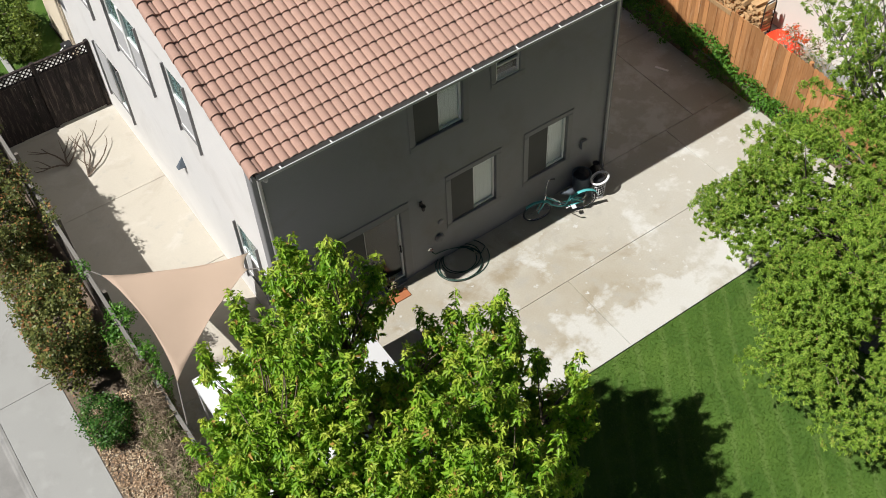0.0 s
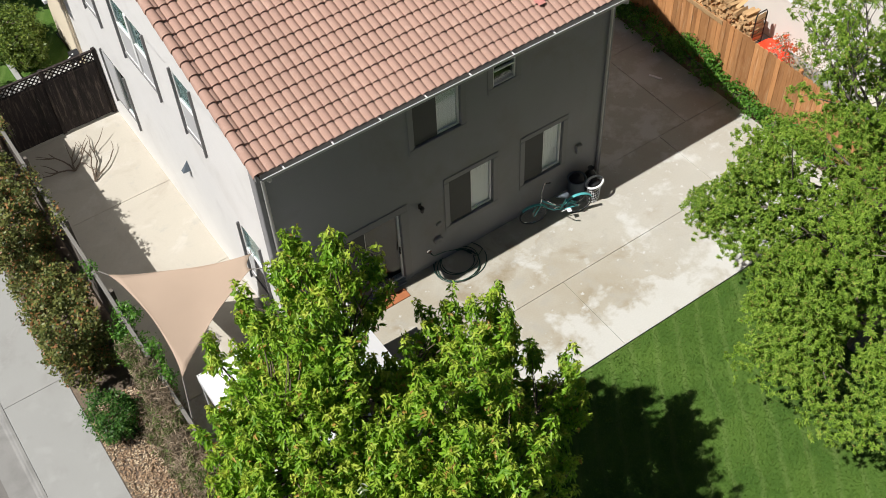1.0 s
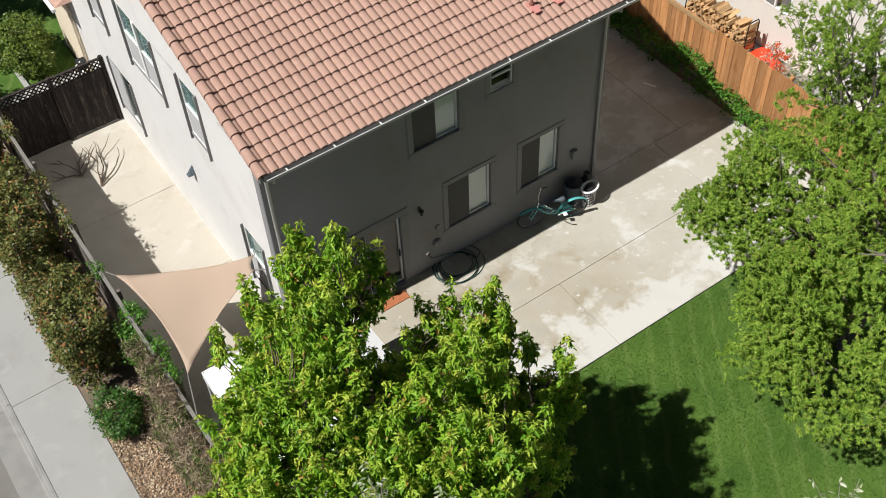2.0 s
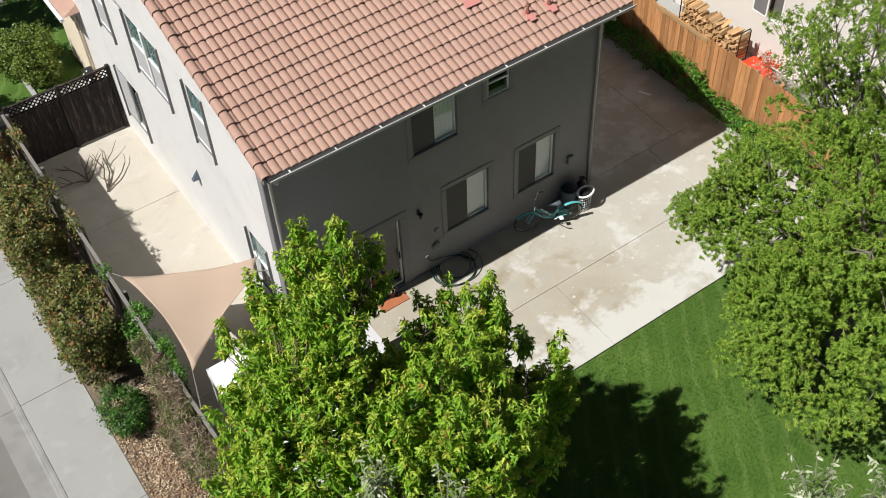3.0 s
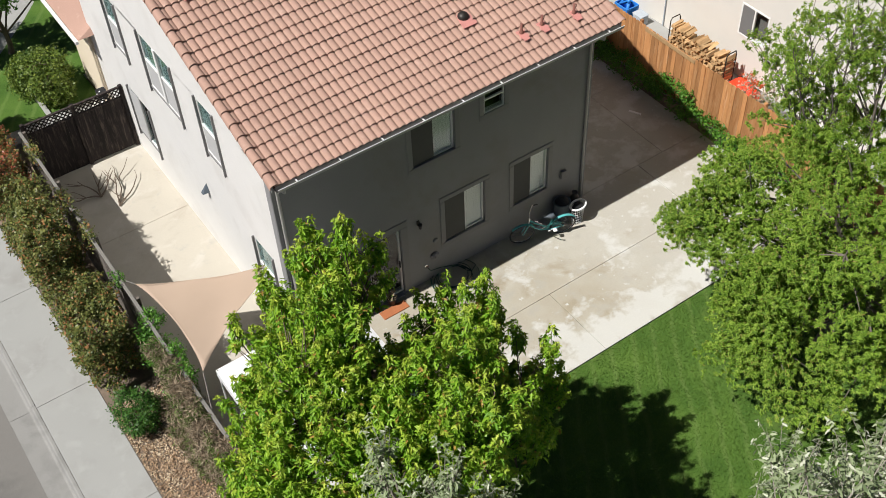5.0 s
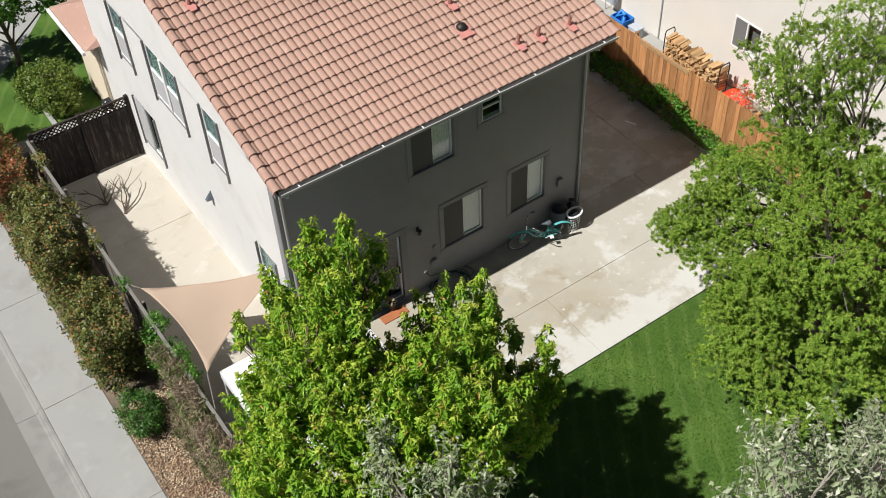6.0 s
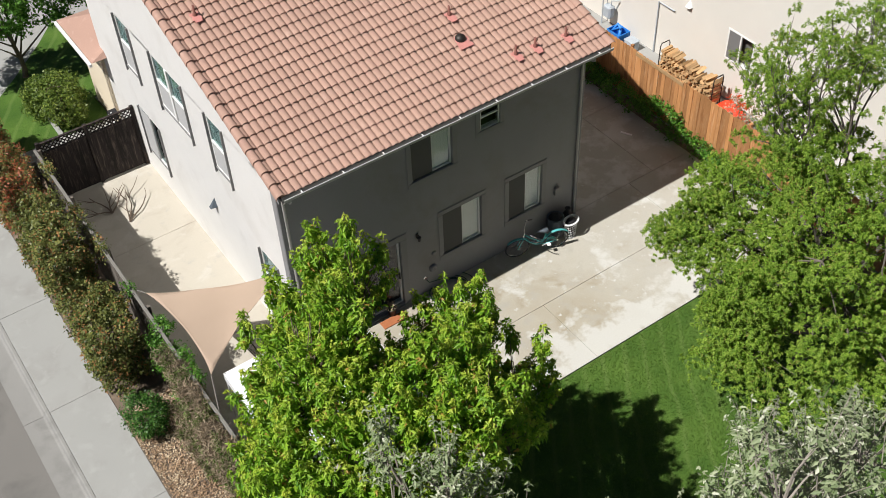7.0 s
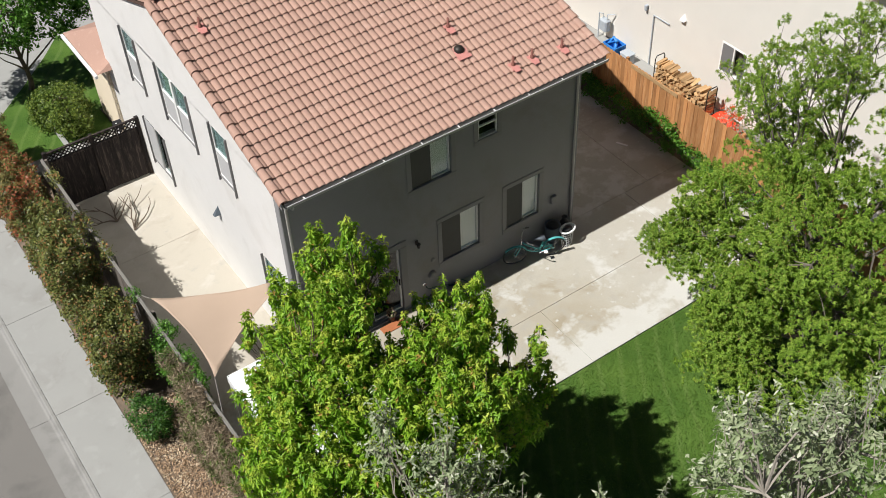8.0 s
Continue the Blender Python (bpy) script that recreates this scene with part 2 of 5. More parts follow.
def patio_mat():
    """Tan concrete with chalky white bloom, thickest along the lawn edge, round the joint and in the corner behind the
    house.
    """
    m, t, nodes, links, b = tree_of("patio_concrete")
    pos = nodes.new("ShaderNodeNewGeometry").outputs["Position"]
    xyz = nodes.new("ShaderNodeSeparateXYZ")
    links.new(pos, xyz.inputs[0])
    x, y = xyz.outputs["X"], xyz.outputs["Y"]
    c = mix_node(t, ramp_node(t, noise_node(t, pos, 0.45, 5), 0.4, 0.62), (0.36, 0.325, 0.256), (0.415, 0.39, 0.33))
    c = mix_node(t, ramp_node(t, noise_node(t, pos, 0.8, 5, 0.6, 0.4), 0.54, 0.68), c, (0.295, 0.25, 0.175))
    c = mix_node(t, ramp_node(t, noise_node(t, pos, 2.1, 6), 0.52, 0.7), c, (0.36, 0.34, 0.29))
    c = mix_node(t, math_node(t, "MULTIPLY", ramp_node(t, x, 11.2, 13.4), 0.65), c, (0.43, 0.412, 0.365))
    edge_band = math_node(t, "MULTIPLY", ramp_node(t, y, 10.5, 9.2), 0.17)
    corner = math_node(t, "MULTIPLY", math_node(t, "MULTIPLY", ramp_node(t, x, 12.6, 14.2), ramp_node(t, y, 11.0, 13.0)), 0.075)
    off = math_node(t, "ABSOLUTE", math_node(t, "SUBTRACT", y, 11.1), 0.0)
    seam = math_node(t, "MULTIPLY", math_node(t, "MULTIPLY", ramp_node(t, off, 0.35, 0.05), ramp_node(t, x, 10.0, 12.0)), 0.05)
    bloom = math_node(t, "ADD", math_node(t, "ADD", noise_node(t, pos, 1.15, 7, 0.62, 0.12), edge_band), math_node(t, "ADD", corner, seam))
    c = mix_node(t, math_node(t, "MULTIPLY", ramp_node(t, bloom, 0.56, 0.66), 0.82), c, (0.53, 0.525, 0.492))
    c = mix_node(t, ramp_node(t, noise_node(t, pos, 5.0, 6), 0.63, 0.69), c, (0.52, 0.515, 0.485))
    v = math_node(t, "MULTIPLY_ADD", noise_node(t, pos, 30, 3), 0.24)
    v.node.inputs[2].default_value = 0.88
    links.new(scale_node(t, c, v), b.inputs["Base Color"])
    b.inputs["Roughness"].default_value, b.inputs["Specular IOR Level"].default_value = 0.85, 0.3
    bn = nodes.new("ShaderNodeBump")
    bn.inputs["Strength"].default_value, bn.inputs["Distance"].default_value = 0.3, 0.01
    links.new(noise_node(t, pos, 60, 4), bn.inputs["Height"])
    links.new(bn.outputs[0], b.inputs["Normal"])
    return m


M["concrete"] = patio_mat()
M["lawn"] = lawn_mat()


# ---- mesh building ----
class Geo:
    """Points and faces gathered for one mesh."""

    def __init__(self):
        self.v, self.f = [], []

    def add(self, verts, faces, m=None):
        n = len(self.v)
        self.v += [tuple(m @ Vector(p)) for p in verts] if m else [tuple(p) for p in verts]
        self.f += [tuple(n + i for i in f) for f in faces]
        return self

    def box(self, a, b, m=None, c=0.0):
        """A box from corner a to corner b; c: chamfer of its upright and lying edges."""
        if c <= 0:
            v = [(x, y, z) for x in (a[0], b[0]) for y in (a[1], b[1]) for z in (a[2], b[2])]
            return self.add(v, [(0, 1, 3, 2), (4, 6, 7, 5), (0, 4, 5, 1), (2, 3, 7, 6), (0, 2, 6, 4), (1, 5, 7, 3)], m)
        bm = bmesh.new()
        bmesh.ops.create_cube(bm, size=1)
        for p in bm.verts:
            p.co = Vector([a[i] + (p.co[i] + 0.5) * (b[i] - a[i]) for i in range(3)])
        bmesh.ops.bevel(bm, geom=bm.edges[:], offset=c, segments=1, affect="EDGES")
        bm.verts.index_update()
        self.add([p.co for p in bm.verts], [[p.index for p in f.verts] for f in bm.faces], m)
        bm.free()
        return self

    def tube(self, pts, radii, seg=8, closed=False, caps=True):
        """A round tube along points."""
        pts = [Vector(p) for p in pts]
        if isinstance(radii, (int, float)):
            radii = [radii] * len(pts)
        n, base = len(pts), len(self.v)
        up = Vector((0.123, 0.311, 0.94)).normalized()
        for i, p in enumerate(pts):
            a = pts[(i - 1) % n] if closed or i > 0 else p
            b = pts[(i + 1) % n] if closed or i < n - 1 else p
            d = (b - a).normalized()
            if abs(d.dot(up)) > 0.97:
                up = Vector((0.9, 0.3, 0.1)).normalized()
            s = d.cross(up).normalized()
            q = s.cross(d)
            for k in range(seg):
                w = 2 * math.pi * k / seg
                self.v.append(tuple(p + radii[i] * (math.cos(w) * s + math.sin(w) * q)))
        for i in range(n if closed else n - 1):
            for k in range(seg):
                a, b = base + i * seg, base + ((i + 1) % n) * seg
                self.f.append((a + k, a + (k + 1) % seg, b + (k + 1) % seg, b + k))
        if caps and not closed:
            self.f.append(tuple(base + k for k in reversed(range(seg))))
            self.f.append(tuple(base + (n - 1) * seg + k for k in range(seg)))
        return self

    def lathe(self, profile, centre=(0, 0, 0), seg=20):
        """A turned shape from (radius, height) pairs."""
        base, n = len(self.v), len(profile)
        for r, z in profile:
            for k in range(seg):
                w = 2 * math.pi * k / seg
                self.v.append((centre[0] + r * math.cos(w), centre[1] + r * math.sin(w), centre[2] + z))
        for i in range(n - 1):
            for k in range(seg):
                a, b = base + i * seg, base + (i + 1) * seg
                self.f.append((a + k, a + (k + 1) % seg, b + (k + 1) % seg, b + k))
        return self

    def mesh(self, name, material, smooth=False):
        me = bpy.data.meshes.new(name)
        me.from_pydata(self.v, [], self.f)
        if material:
            me.materials.append(material)
        if smooth:
            me.polygons.foreach_set("use_smooth", [True] * len(me.polygons))
        me.update()
        return me


def part(name, g, material, parent=None, label="", smooth=False, m=None):
    """One mesh object, under a thing or a part."""
    me = g if isinstance(g, bpy.types.Mesh) else g.mesh(name, material, smooth)
    ob = new(name, me)
    if parent:
        ob.parent = parent
    if m:
        ob.matrix_basis = m
    return tagged(ob, label)


def thing(name, label, category, m=None, group="", kind=""):
    ob = new(name)
    ob.empty_display_size = 0.2
    if m:
        ob.matrix_basis = m
    return tagged(ob, label, category, group, kind)


def structure(name, g, material, label, category, smooth=False):
    return tagged(part(name, g, material, None, "", smooth), label, category, "", "structure")


# ---- ground ----
g = Geo()
g.box((-900, -900, -1.0), (900, 900, -0.16))
structure("ground", g, M["soil"], "dry brown soil reaching under yards and street", "ground")


# the slabs of the patio, the side yard and the pavement, with open joints between them


def slab(name, x0, x1, y0, y1, top, material, parent, thick=0.12, gap=0.004):
    q = Geo().box((x0 + gap, y0 + gap, top - thick), (x1 - gap, y1 - gap, top), c=0.005)
    return part(name, q, material, parent)


patio = thing("patio", "pale beige concrete patio slabs with white mineral stains", "patio", kind="structure")
for x0, x1 in ((1.62, 5.7), (5.7, 10.13), (10.13, 17.3)):
    slab("slab", x0, x1, 8.84, 10.95, 0.0, M["concrete"], patio)
for x0, x1 in ((1.62, 5.7), (5.7, 15.0), (15.0, 17.3)):
    slab("slab", x0, x1, 10.95, 13.14, 0.0, M["concrete"], patio)
for y0, y1 in ((13.14, 16.2), (16.2, 19.3), (19.3, 22.4), (22.4, 25.0)):
    slab("slab", 13.0, 15.9 if y0 < 20 else 17.3, y0, y1, 0.0, M["concrete"], patio)
    if y0 < 20:
        slab("slab", 15.9, 17.3, y0, y1, 0.0, M["concrete"], patio)
side_yard = thing("side_yard", "sunlit cream concrete side yard slabs", "paving", kind="structure")
for y0, y1 in ((13.14, 16.15), (16.15, 19.25), (19.25, 22.36), (22.36, 24.54)):
    slab("slab", 1.62, 4.4, y0, y1, 0.0, M["drive"], side_yard)

g = Geo().box((1.62, -30, -0.3), (17.3, 8.83, -0.03))
structure("lawn", g, M["lawn"], "mown green back lawn with pale mower lines", "lawn")
edge = [(-0.01, 25.15), (4.3, 25.15), (4.3, 26.5), (14, 26.5), (14, 31.5), (4.7, 31.5), (3.9, 30.5), (2.6, 29.1), (1.4, 27.9), (-0.01, 27.0)]
g = Geo().add([(x, y, z) for z in (-0.2, 0.03) for x, y in edge], [tuple(range(10, 20)), tuple(range(9, -1, -1))] + [(i, (i + 1) % 10, 10 + (i + 1) % 10, 10 + i) for i in range(10)])
structure("front_lawn", g, M["lawn"], "green front lawn beside the house", "lawn")

pavement = thing("pavement", "pale grey concrete pavement slabs beside the street", "pavement", kind="structure")
for k in range(-6, 8):
    slab("slab", -1.375, -0.02, 11.62 + 3.65 * k, 11.62 + 3.65 * (k + 1), 0.0, M["walkc"], pavement, 0.15)
kerb = thing("kerb", "pale concrete kerb with a shallow drainage gutter", "kerb", kind="structure")
for k in range(-6, 8):
    y0, y1 = 11.72 + 3.65 * k + 0.004, 11.72 + 3.65 * (k + 1) - 0.004
    q = Geo()
    pr = [(-1.38, -0.3), (-1.38, 0.0), (-1.44, 0.0), (-1.47, -0.02), (-1.51, -0.13), (-1.56, -0.15), (-2.02, -0.125), (-2.02, -0.3)]
    q.add([(x, y, z) for y in (y0, y1) for x, z in pr],
          [(i, (i + 1) % 8, 8 + (i + 1) % 8, 8 + i) for i in range(8)] + [tuple(range(7, -1, -1)), tuple(range(8, 16))])
    part("kerb_stone", q, M["gutterc"], kerb)
g = Geo().box((-14, -60, -0.4), (-2.022, 90, -0.135)).box((-2.022, 34.6, -0.4), (80, 46, -0.135))
structure("road", g, M["asphalt"], "worn grey asphalt street", "road")
g = Geo().box((-0.015, 24.55, -0.3), (4.3, 34.6, 0.0)).box((4.3, 26.45, -0.3), (60, 34.6, 0.0))
structure("front_walk", g, M["walkc"], "pale concrete pavement along the front street", "pavement")

# ---- house ----
X0, X1, Y0, Y1, EAVE, RIDGE = 4.385, 13.0, 13.11, 24.15, 5.5, 18.63
SLOPE, EDGE_Y, EDGE_Z = 0.345, 12.72, 5.60


def roof_z(y):
    return EDGE_Z + SLOPE * (y - EDGE_Y)


def wall_geo(length, height, thick, openings):
    """An upright wall in local x and z, its outer face at y = 0, with openings (x0, x1, z0, z1) cut through."""
    xs = sorted({0, length, *[o[0] for o in openings], *[o[1] for o in openings]})
    zs = sorted({0, height, *[o[2] for o in openings], *[o[3] for o in openings]})

    def solid(i, k):
        if not (0 <= i < len(xs) - 1 and 0 <= k < len(zs) - 1):
            return False
        cx, cz = (xs[i] + xs[i + 1]) / 2, (zs[k] + zs[k + 1]) / 2
        return not any(o[0] < cx < o[1] and o[2] < cz < o[3] for o in openings)

    q = Geo()
    for i in range(len(xs) - 1):
        for k in range(len(zs) - 1):
            if not solid(i, k):
                continue
            a, b, c, d = xs[i], xs[i + 1], zs[k], zs[k + 1]
            q.add([(a, 0, c), (b, 0, c), (b, 0, d), (a, 0, d)], [(0, 1, 2, 3)])
            q.add([(a, thick, c), (b, thick, c), (b, thick, d), (a, thick, d)], [(3, 2, 1, 0)])
            for di, dk, p in ((-1, 0, [(a, 0, c), (a, 0, d), (a, thick, d), (a, thick, c)]), (1, 0, [(b, 0, c), (b, thick, c), (b, thick, d), (b, 0, d)]),
                              (0, -1, [(a, 0, c), (a, thick, c), (b, thick, c), (b, 0, c)]), (0, 1, [(a, 0, d), (b, 0, d), (b, thick, d), (a, thick, d)])):
                if not solid(i + di, k + dk):
                    q.add(p, [(0, 1, 2, 3)])
    return q


REAR = [("slider", 5.55, 7.33, 0.06, 2.22), ("window", 8.6, 9.78, 1.03, 2.41), ("window", 10.66, 11.74, 1.03, 2.41),
        ("window", 7.82, 8.97, 3.86, 5.25), ("sash", 9.78, 10.36, 4.43, 5.2)]
# side openings as distance from the rear corner
SIDE = [("sash", 13.72, 14.62, 1.0, 2.6), ("sash", 15.5, 16.35, 3.98, 5.55), ("double", 17.62, 19.42, 3.95, 5.55), ("sash", 20.8, 21.7, 3.92, 5.5),
        ("window", 20.4, 21.75, 1.0, 2.5)]

house = thing("house", "two storey pale stucco house with a clay tile roof", "house")
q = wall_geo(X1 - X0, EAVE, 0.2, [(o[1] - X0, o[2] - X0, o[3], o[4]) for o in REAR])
# Same stucco as the gable, darkened here because this side is in shade.
part("wall", q, M["rear_shade"], house, "rear wall of the same stucco with shade in its colour", m=pose(X0, Y0, 0))
q = wall_geo(Y1 - Y0 - 0.402, EAVE, 0.2, [(Y1 - 0.201 - o[2], Y1 - 0.201 - o[1], o[3], o[4]) for o in SIDE])
L = Y1 - Y0 - 0.402
rz = [(RIDGE - Y0) , roof_z(RIDGE) - 0.12]
q.add([(x, y, z) for y in (0, 0.2) for x, z in ((-0.2, EAVE), (L + 0.2, EAVE), (L + 0.2, EAVE + 0.02), (L + 0.2 - rz[0], rz[1]), (-0.2, EAVE + 0.02))],
      [(0, 1, 2, 3, 4), (9, 8, 7, 6, 5), (0, 5, 6, 1), (1, 6, 7, 2), (2, 7, 8, 3), (3, 8, 9, 4), (4, 9, 5, 0)])
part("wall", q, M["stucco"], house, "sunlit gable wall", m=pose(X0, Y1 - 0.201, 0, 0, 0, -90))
q = Geo().box((X1 - 0.2, Y0 + 0.201, 0), (X1, Y1 - 0.201, EAVE))
q.add([(x, y, z) for x in (X1 - 0.2, X1) for y, z in ((Y0, EAVE), (Y1, EAVE), (RIDGE, rz[1]))], [(0, 1, 2), (5, 4, 3), (0, 3, 4, 1), (1, 4, 5, 2), (2, 5, 3, 0)])
part("wall", q, M["stucco"], house)
part("wall", Geo().box((X0, Y1 - 0.2, 0), (X1, Y1, EAVE)), M["stucco"], house)
part("floor", Geo().box((X0 + 0.2, Y0 + 0.2, 2.75), (X1 - 0.2, Y1 - 0.2, 2.95)), M["inside"], house)
part("ceiling", Geo().box((X0 + 0.2, Y0 + 0.2, 5.3), (X1 - 0.2, Y1 - 0.2, 5.45)), M["inside"], house)
part("floor", Geo().box((X0 + 0.2, Y0 + 0.2, -0.05), (X1 - 0.2, Y1 - 0.2, 0.05)), M["inside"], house)
part("partition", Geo().box((X0 + 0.2, Y0 + 2.9, 0.05), (X1 - 0.2, Y0 + 3.0, 2.75)), M["inside"], house)
part("partition", Geo().box((X0 + 0.2, Y0 + 2.9, 2.95), (X1 - 0.2, Y0 + 3.0, 5.3)), M["inside"], house)


def window(kind, w, h, m, parent, blind=True, trim_w=0.13, proud=0.02, side_trim=False, off=0.0, glass="glass", inset=False):
    """A window in local x (width) and z, outside towards -y, origin at its lower left corner."""
    win = part("window", Geo().box((0, 0.12, 0), (w, 0.2, 0.03)), M["vinyl"], parent, "white vinyl window", m=m @ Matrix.Translation((0, off, 0)))
    fw = 0.055 if inset else 0.036 if off else 0.045
    q = Geo()
    for a, b in (((0, 0.06, 0), (w, 0.12, fw)), ((0, 0.06, h - fw), (w, 0.12, h)), ((0, 0.06, fw), (fw, 0.12, h - fw)), ((w - fw, 0.06, fw), (w, 0.12, h - fw))):
        q.box(a, b, c=0.006)
    part("window_frame", q, M["vinyl"], win)
    if kind == "sash":
        panes = [(fw, w - fw, fw, h / 2 - 0.02), (fw, w - fw, h / 2 + 0.02, h - fw)]
        part("meeting_rail", Geo().box((fw, 0.05, h / 2 - 0.022), (w - fw, 0.11, h / 2 + 0.022), c=0.005), M["vinyl"], win)
    elif kind == "double":
        panes = [(x0 + fw, x0 + w / 2 - fw / 2, z0, z1) for x0 in (0, w / 2 - fw / 2) for z0, z1 in ((fw, h / 2 - 0.02), (h / 2 + 0.02, h - fw))]
        part("mullion", Geo().box((w / 2 - 0.06, 0.03, fw), (w / 2 + 0.06, 0.12, h - fw), c=0.006), M["vinyl"], win)
        for x0 in (fw, w / 2 + 0.06):
            part("meeting_rail", Geo().box((x0, 0.05, h / 2 - 0.022), (x0 + w / 2 - fw - 0.06, 0.11, h / 2 + 0.022), c=0.005), M["vinyl"], win)
    else:
        mid = w * 0.5
        panes = [(fw, mid - 0.02, fw, h - fw), (mid + 0.02, w - fw, fw, h - fw)]
        part("meeting_rail", Geo().box((mid - 0.028, 0.045, fw), (mid + 0.028, 0.115, h - fw), c=0.006), M["vinyl"], win)
    if kind in ("window", "slider"):
        sc = Geo().box((fw, 0.066, fw), (mid - 0.03, 0.07, h - fw)) if inset else Geo().box((0.01, 0.035, 0.012), (mid + 0.01, 0.042, h - 0.012))
        part("insect_screen", sc, M["litscreen" if off and not inset else "midscreen" if inset else "screen"], win, "insect screen")
    elif glass == "reflectglass":
        for x0, x1 in ((fw, w - fw),) if kind == "sash" else ((fw, w / 2 - 0.06), (w / 2 + 0.06, w - fw)):
            part("insect_screen", Geo().box((x0, 0.066, fw), (x1, 0.07, h / 2 - 0.022)), M["litscreen"], win, "insect screen with sunlight put into its pale grey")
    for a, b, c, d in panes:
        ob = part("pane", Geo().box((a, 0.085, c), (b, 0.091, d)), M[glass], win)
        ob.visible_shadow = False
    if blind:
        a, b = (panes[-1][0], panes[-1][1]) if kind == "window" or kind == "slider" else (fw, w - fw)
        q, n = Geo(), max(3, int((b - a) / 0.09))
        low = fw if off or kind != "sash" else h * 0.5
        for i in range(n):
            u0, u1 = a + (b - a) * i / n, a + (b - a) * (i + 1) / n
            q.add([(u0, 0.112, low), (u1, 0.118, low), (u1, 0.118, h - fw), (u0, 0.112, h - fw)], [(0, 1, 2, 3)])
            q.add([(u0, 0.115, low), (u1, 0.121, low), (u1, 0.121, h - fw), (u0, 0.115, h - fw)], [(3, 2, 1, 0)])
        part("blind", q, M["curtain"], win, "pale vertical blind, on the gable added to brighten panes")
    if trim_w:
        t = trim_w
        q = Geo()
        if side_trim:
            # Dark strips stand for the shaded side faces of wall-coloured trim.
            q.box((-0.03, -proud, -0.18), (0.0, 0.0, h + 0.02), c=0.004).box((w, -proud, -0.18), (w + 0.03, 0.0, h + 0.02), c=0.004)
            q.box((0.0, -proud * 0.4, -0.06), (w, 0.0, 0.0), c=0.006)
        else:
            q.box((-t, -proud, -t), (w + t, 0, 0), c=0.01).box((-t, -proud, h), (w + t, 0, h + t), c=0.01)
            q.box((-t, -proud, 0), (0, 0, h), c=0.01).box((w, -proud, 0), (w + t, 0, h), c=0.01)
        part("window_trim", q, M["shade_trim"], win, m=Matrix.Translation((0, -off, 0)))
    return win


for kind, a, b, c, d in REAR:
    window(kind, b - a, d - c, pose(a, Y0, c), house, blind=kind == "window", trim_w=0.2 if kind == "slider" else 0.14, off=-0.05 if kind == "sash" else 0.0)
for kind, a, b, c, d in SIDE:
    # Gable blinds are added only to brighten dark panes.
    window(kind, b - a, d - c, pose(X0, b, c, 0, 0, -90), house, blind=kind != "window", trim_w=0.1, proud=0.06, side_trim=True, off=-0.055, glass="reflectglass")

# roof decks under the tiles
q = Geo()
RX0, RX1 = 4.30, 13.42
for y0, y1 in ((EDGE_Y + 0.03, RIDGE), (2 * RIDGE - EDGE_Y - 0.03, RIDGE)):
    v = [(x, y, roof_z(min(y, 2 * RIDGE - y)) + dz) for dz in (-0.10, -0.03) for x, y in ((RX0, y0), (RX1, y0), (RX1, y1), (RX0, y1))]
    q.add(v, [(3, 2, 1, 0), (4, 5, 6, 7), (0, 1, 5, 4), (1, 2, 6, 5), (2, 3, 7, 6), (3, 0, 4, 7)])
part("roof", q, M["underlay"], house, "dark roofing felt under the tiles")
q = Geo()
for xa, xb in ((RX0, RX0 + 0.03), (RX1 - 0.03, RX1)):
    v = [(x, y, roof_z(y) + dz) for x in (xa, xb) for y, dz in ((EDGE_Y, -0.2), (RIDGE, -0.2), (RIDGE, -0.03), (EDGE_Y, -0.03))]
    q.add(v, [(0, 1, 2, 3), (7, 6, 5, 4), (0, 4, 5, 1), (1, 5, 6, 2), (2, 6, 7, 3), (3, 7, 4, 0)])
q.box((RX0 + 0.1, EDGE_Y, 5.38), (RX1 - 0.03, EDGE_Y + 0.03, 5.56))
q.box((RX0 + 0.09, EDGE_Y + 0.03, 5.38), (RX1 - 0.03, Y0, 5.40))
part("fascia", q, M["shade_trim"], house)
# gutter, its lip coloured lighter as a sunlit highlight, and the two downspouts
q = Geo()
pr = [(0.0, 0.0), (0.0, -0.11), (-0.07, -0.12), (-0.11, -0.08), (-0.12, 0.0), (-0.113, 0.0), (-0.103, -0.076), (-0.066, -0.112), (-0.006, -0.103), (-0.006, 0.0)]
q.add([(x, EDGE_Y - 0.002 + y, 5.555 + z) for x in (RX0 + 0.08, RX1 - 0.02) for y, z in pr],
      [(i, (i + 1) % 10, 10 + (i + 1) % 10, 10 + i) for i in range(10)] + [tuple(range(9, -1, -1)), tuple(range(10, 20))])
gut = part("gutter", q, M["gutter"], house, "painted metal rain gutter")
part("lip", Geo().box((RX0 + 0.08, EDGE_Y - 0.136, 5.552), (RX1 - 0.02, EDGE_Y - 0.118, 5.566), c=0.003), M["lip_highlight"], gut, "gutter lip with a sunlit highlight in its colour")
for k in range(9):
    xk = RX0 + 0.5 + k * 1.02
    part("bracket", Geo().box((xk, EDGE_Y - 0.12, 5.556), (xk + 0.03, EDGE_Y, 5.572)), M["lip"], gut)
for xs_, mt in ((X0 + 0.14, "lip"), (X1 - 0.14, "gutter")):
    q = Geo().tube([(xs_, EDGE_Y - 0.06, 5.45), (xs_, EDGE_Y - 0.06, 5.38), (xs_, Y0 - 0.05, 5.2), (xs_, Y0 - 0.05, 0.18), (xs_, Y0 - 0.14, 0.06)], 0.036, 8)
    part("downspout", q, M["gutter"], house, "painted downspout", smooth=True)
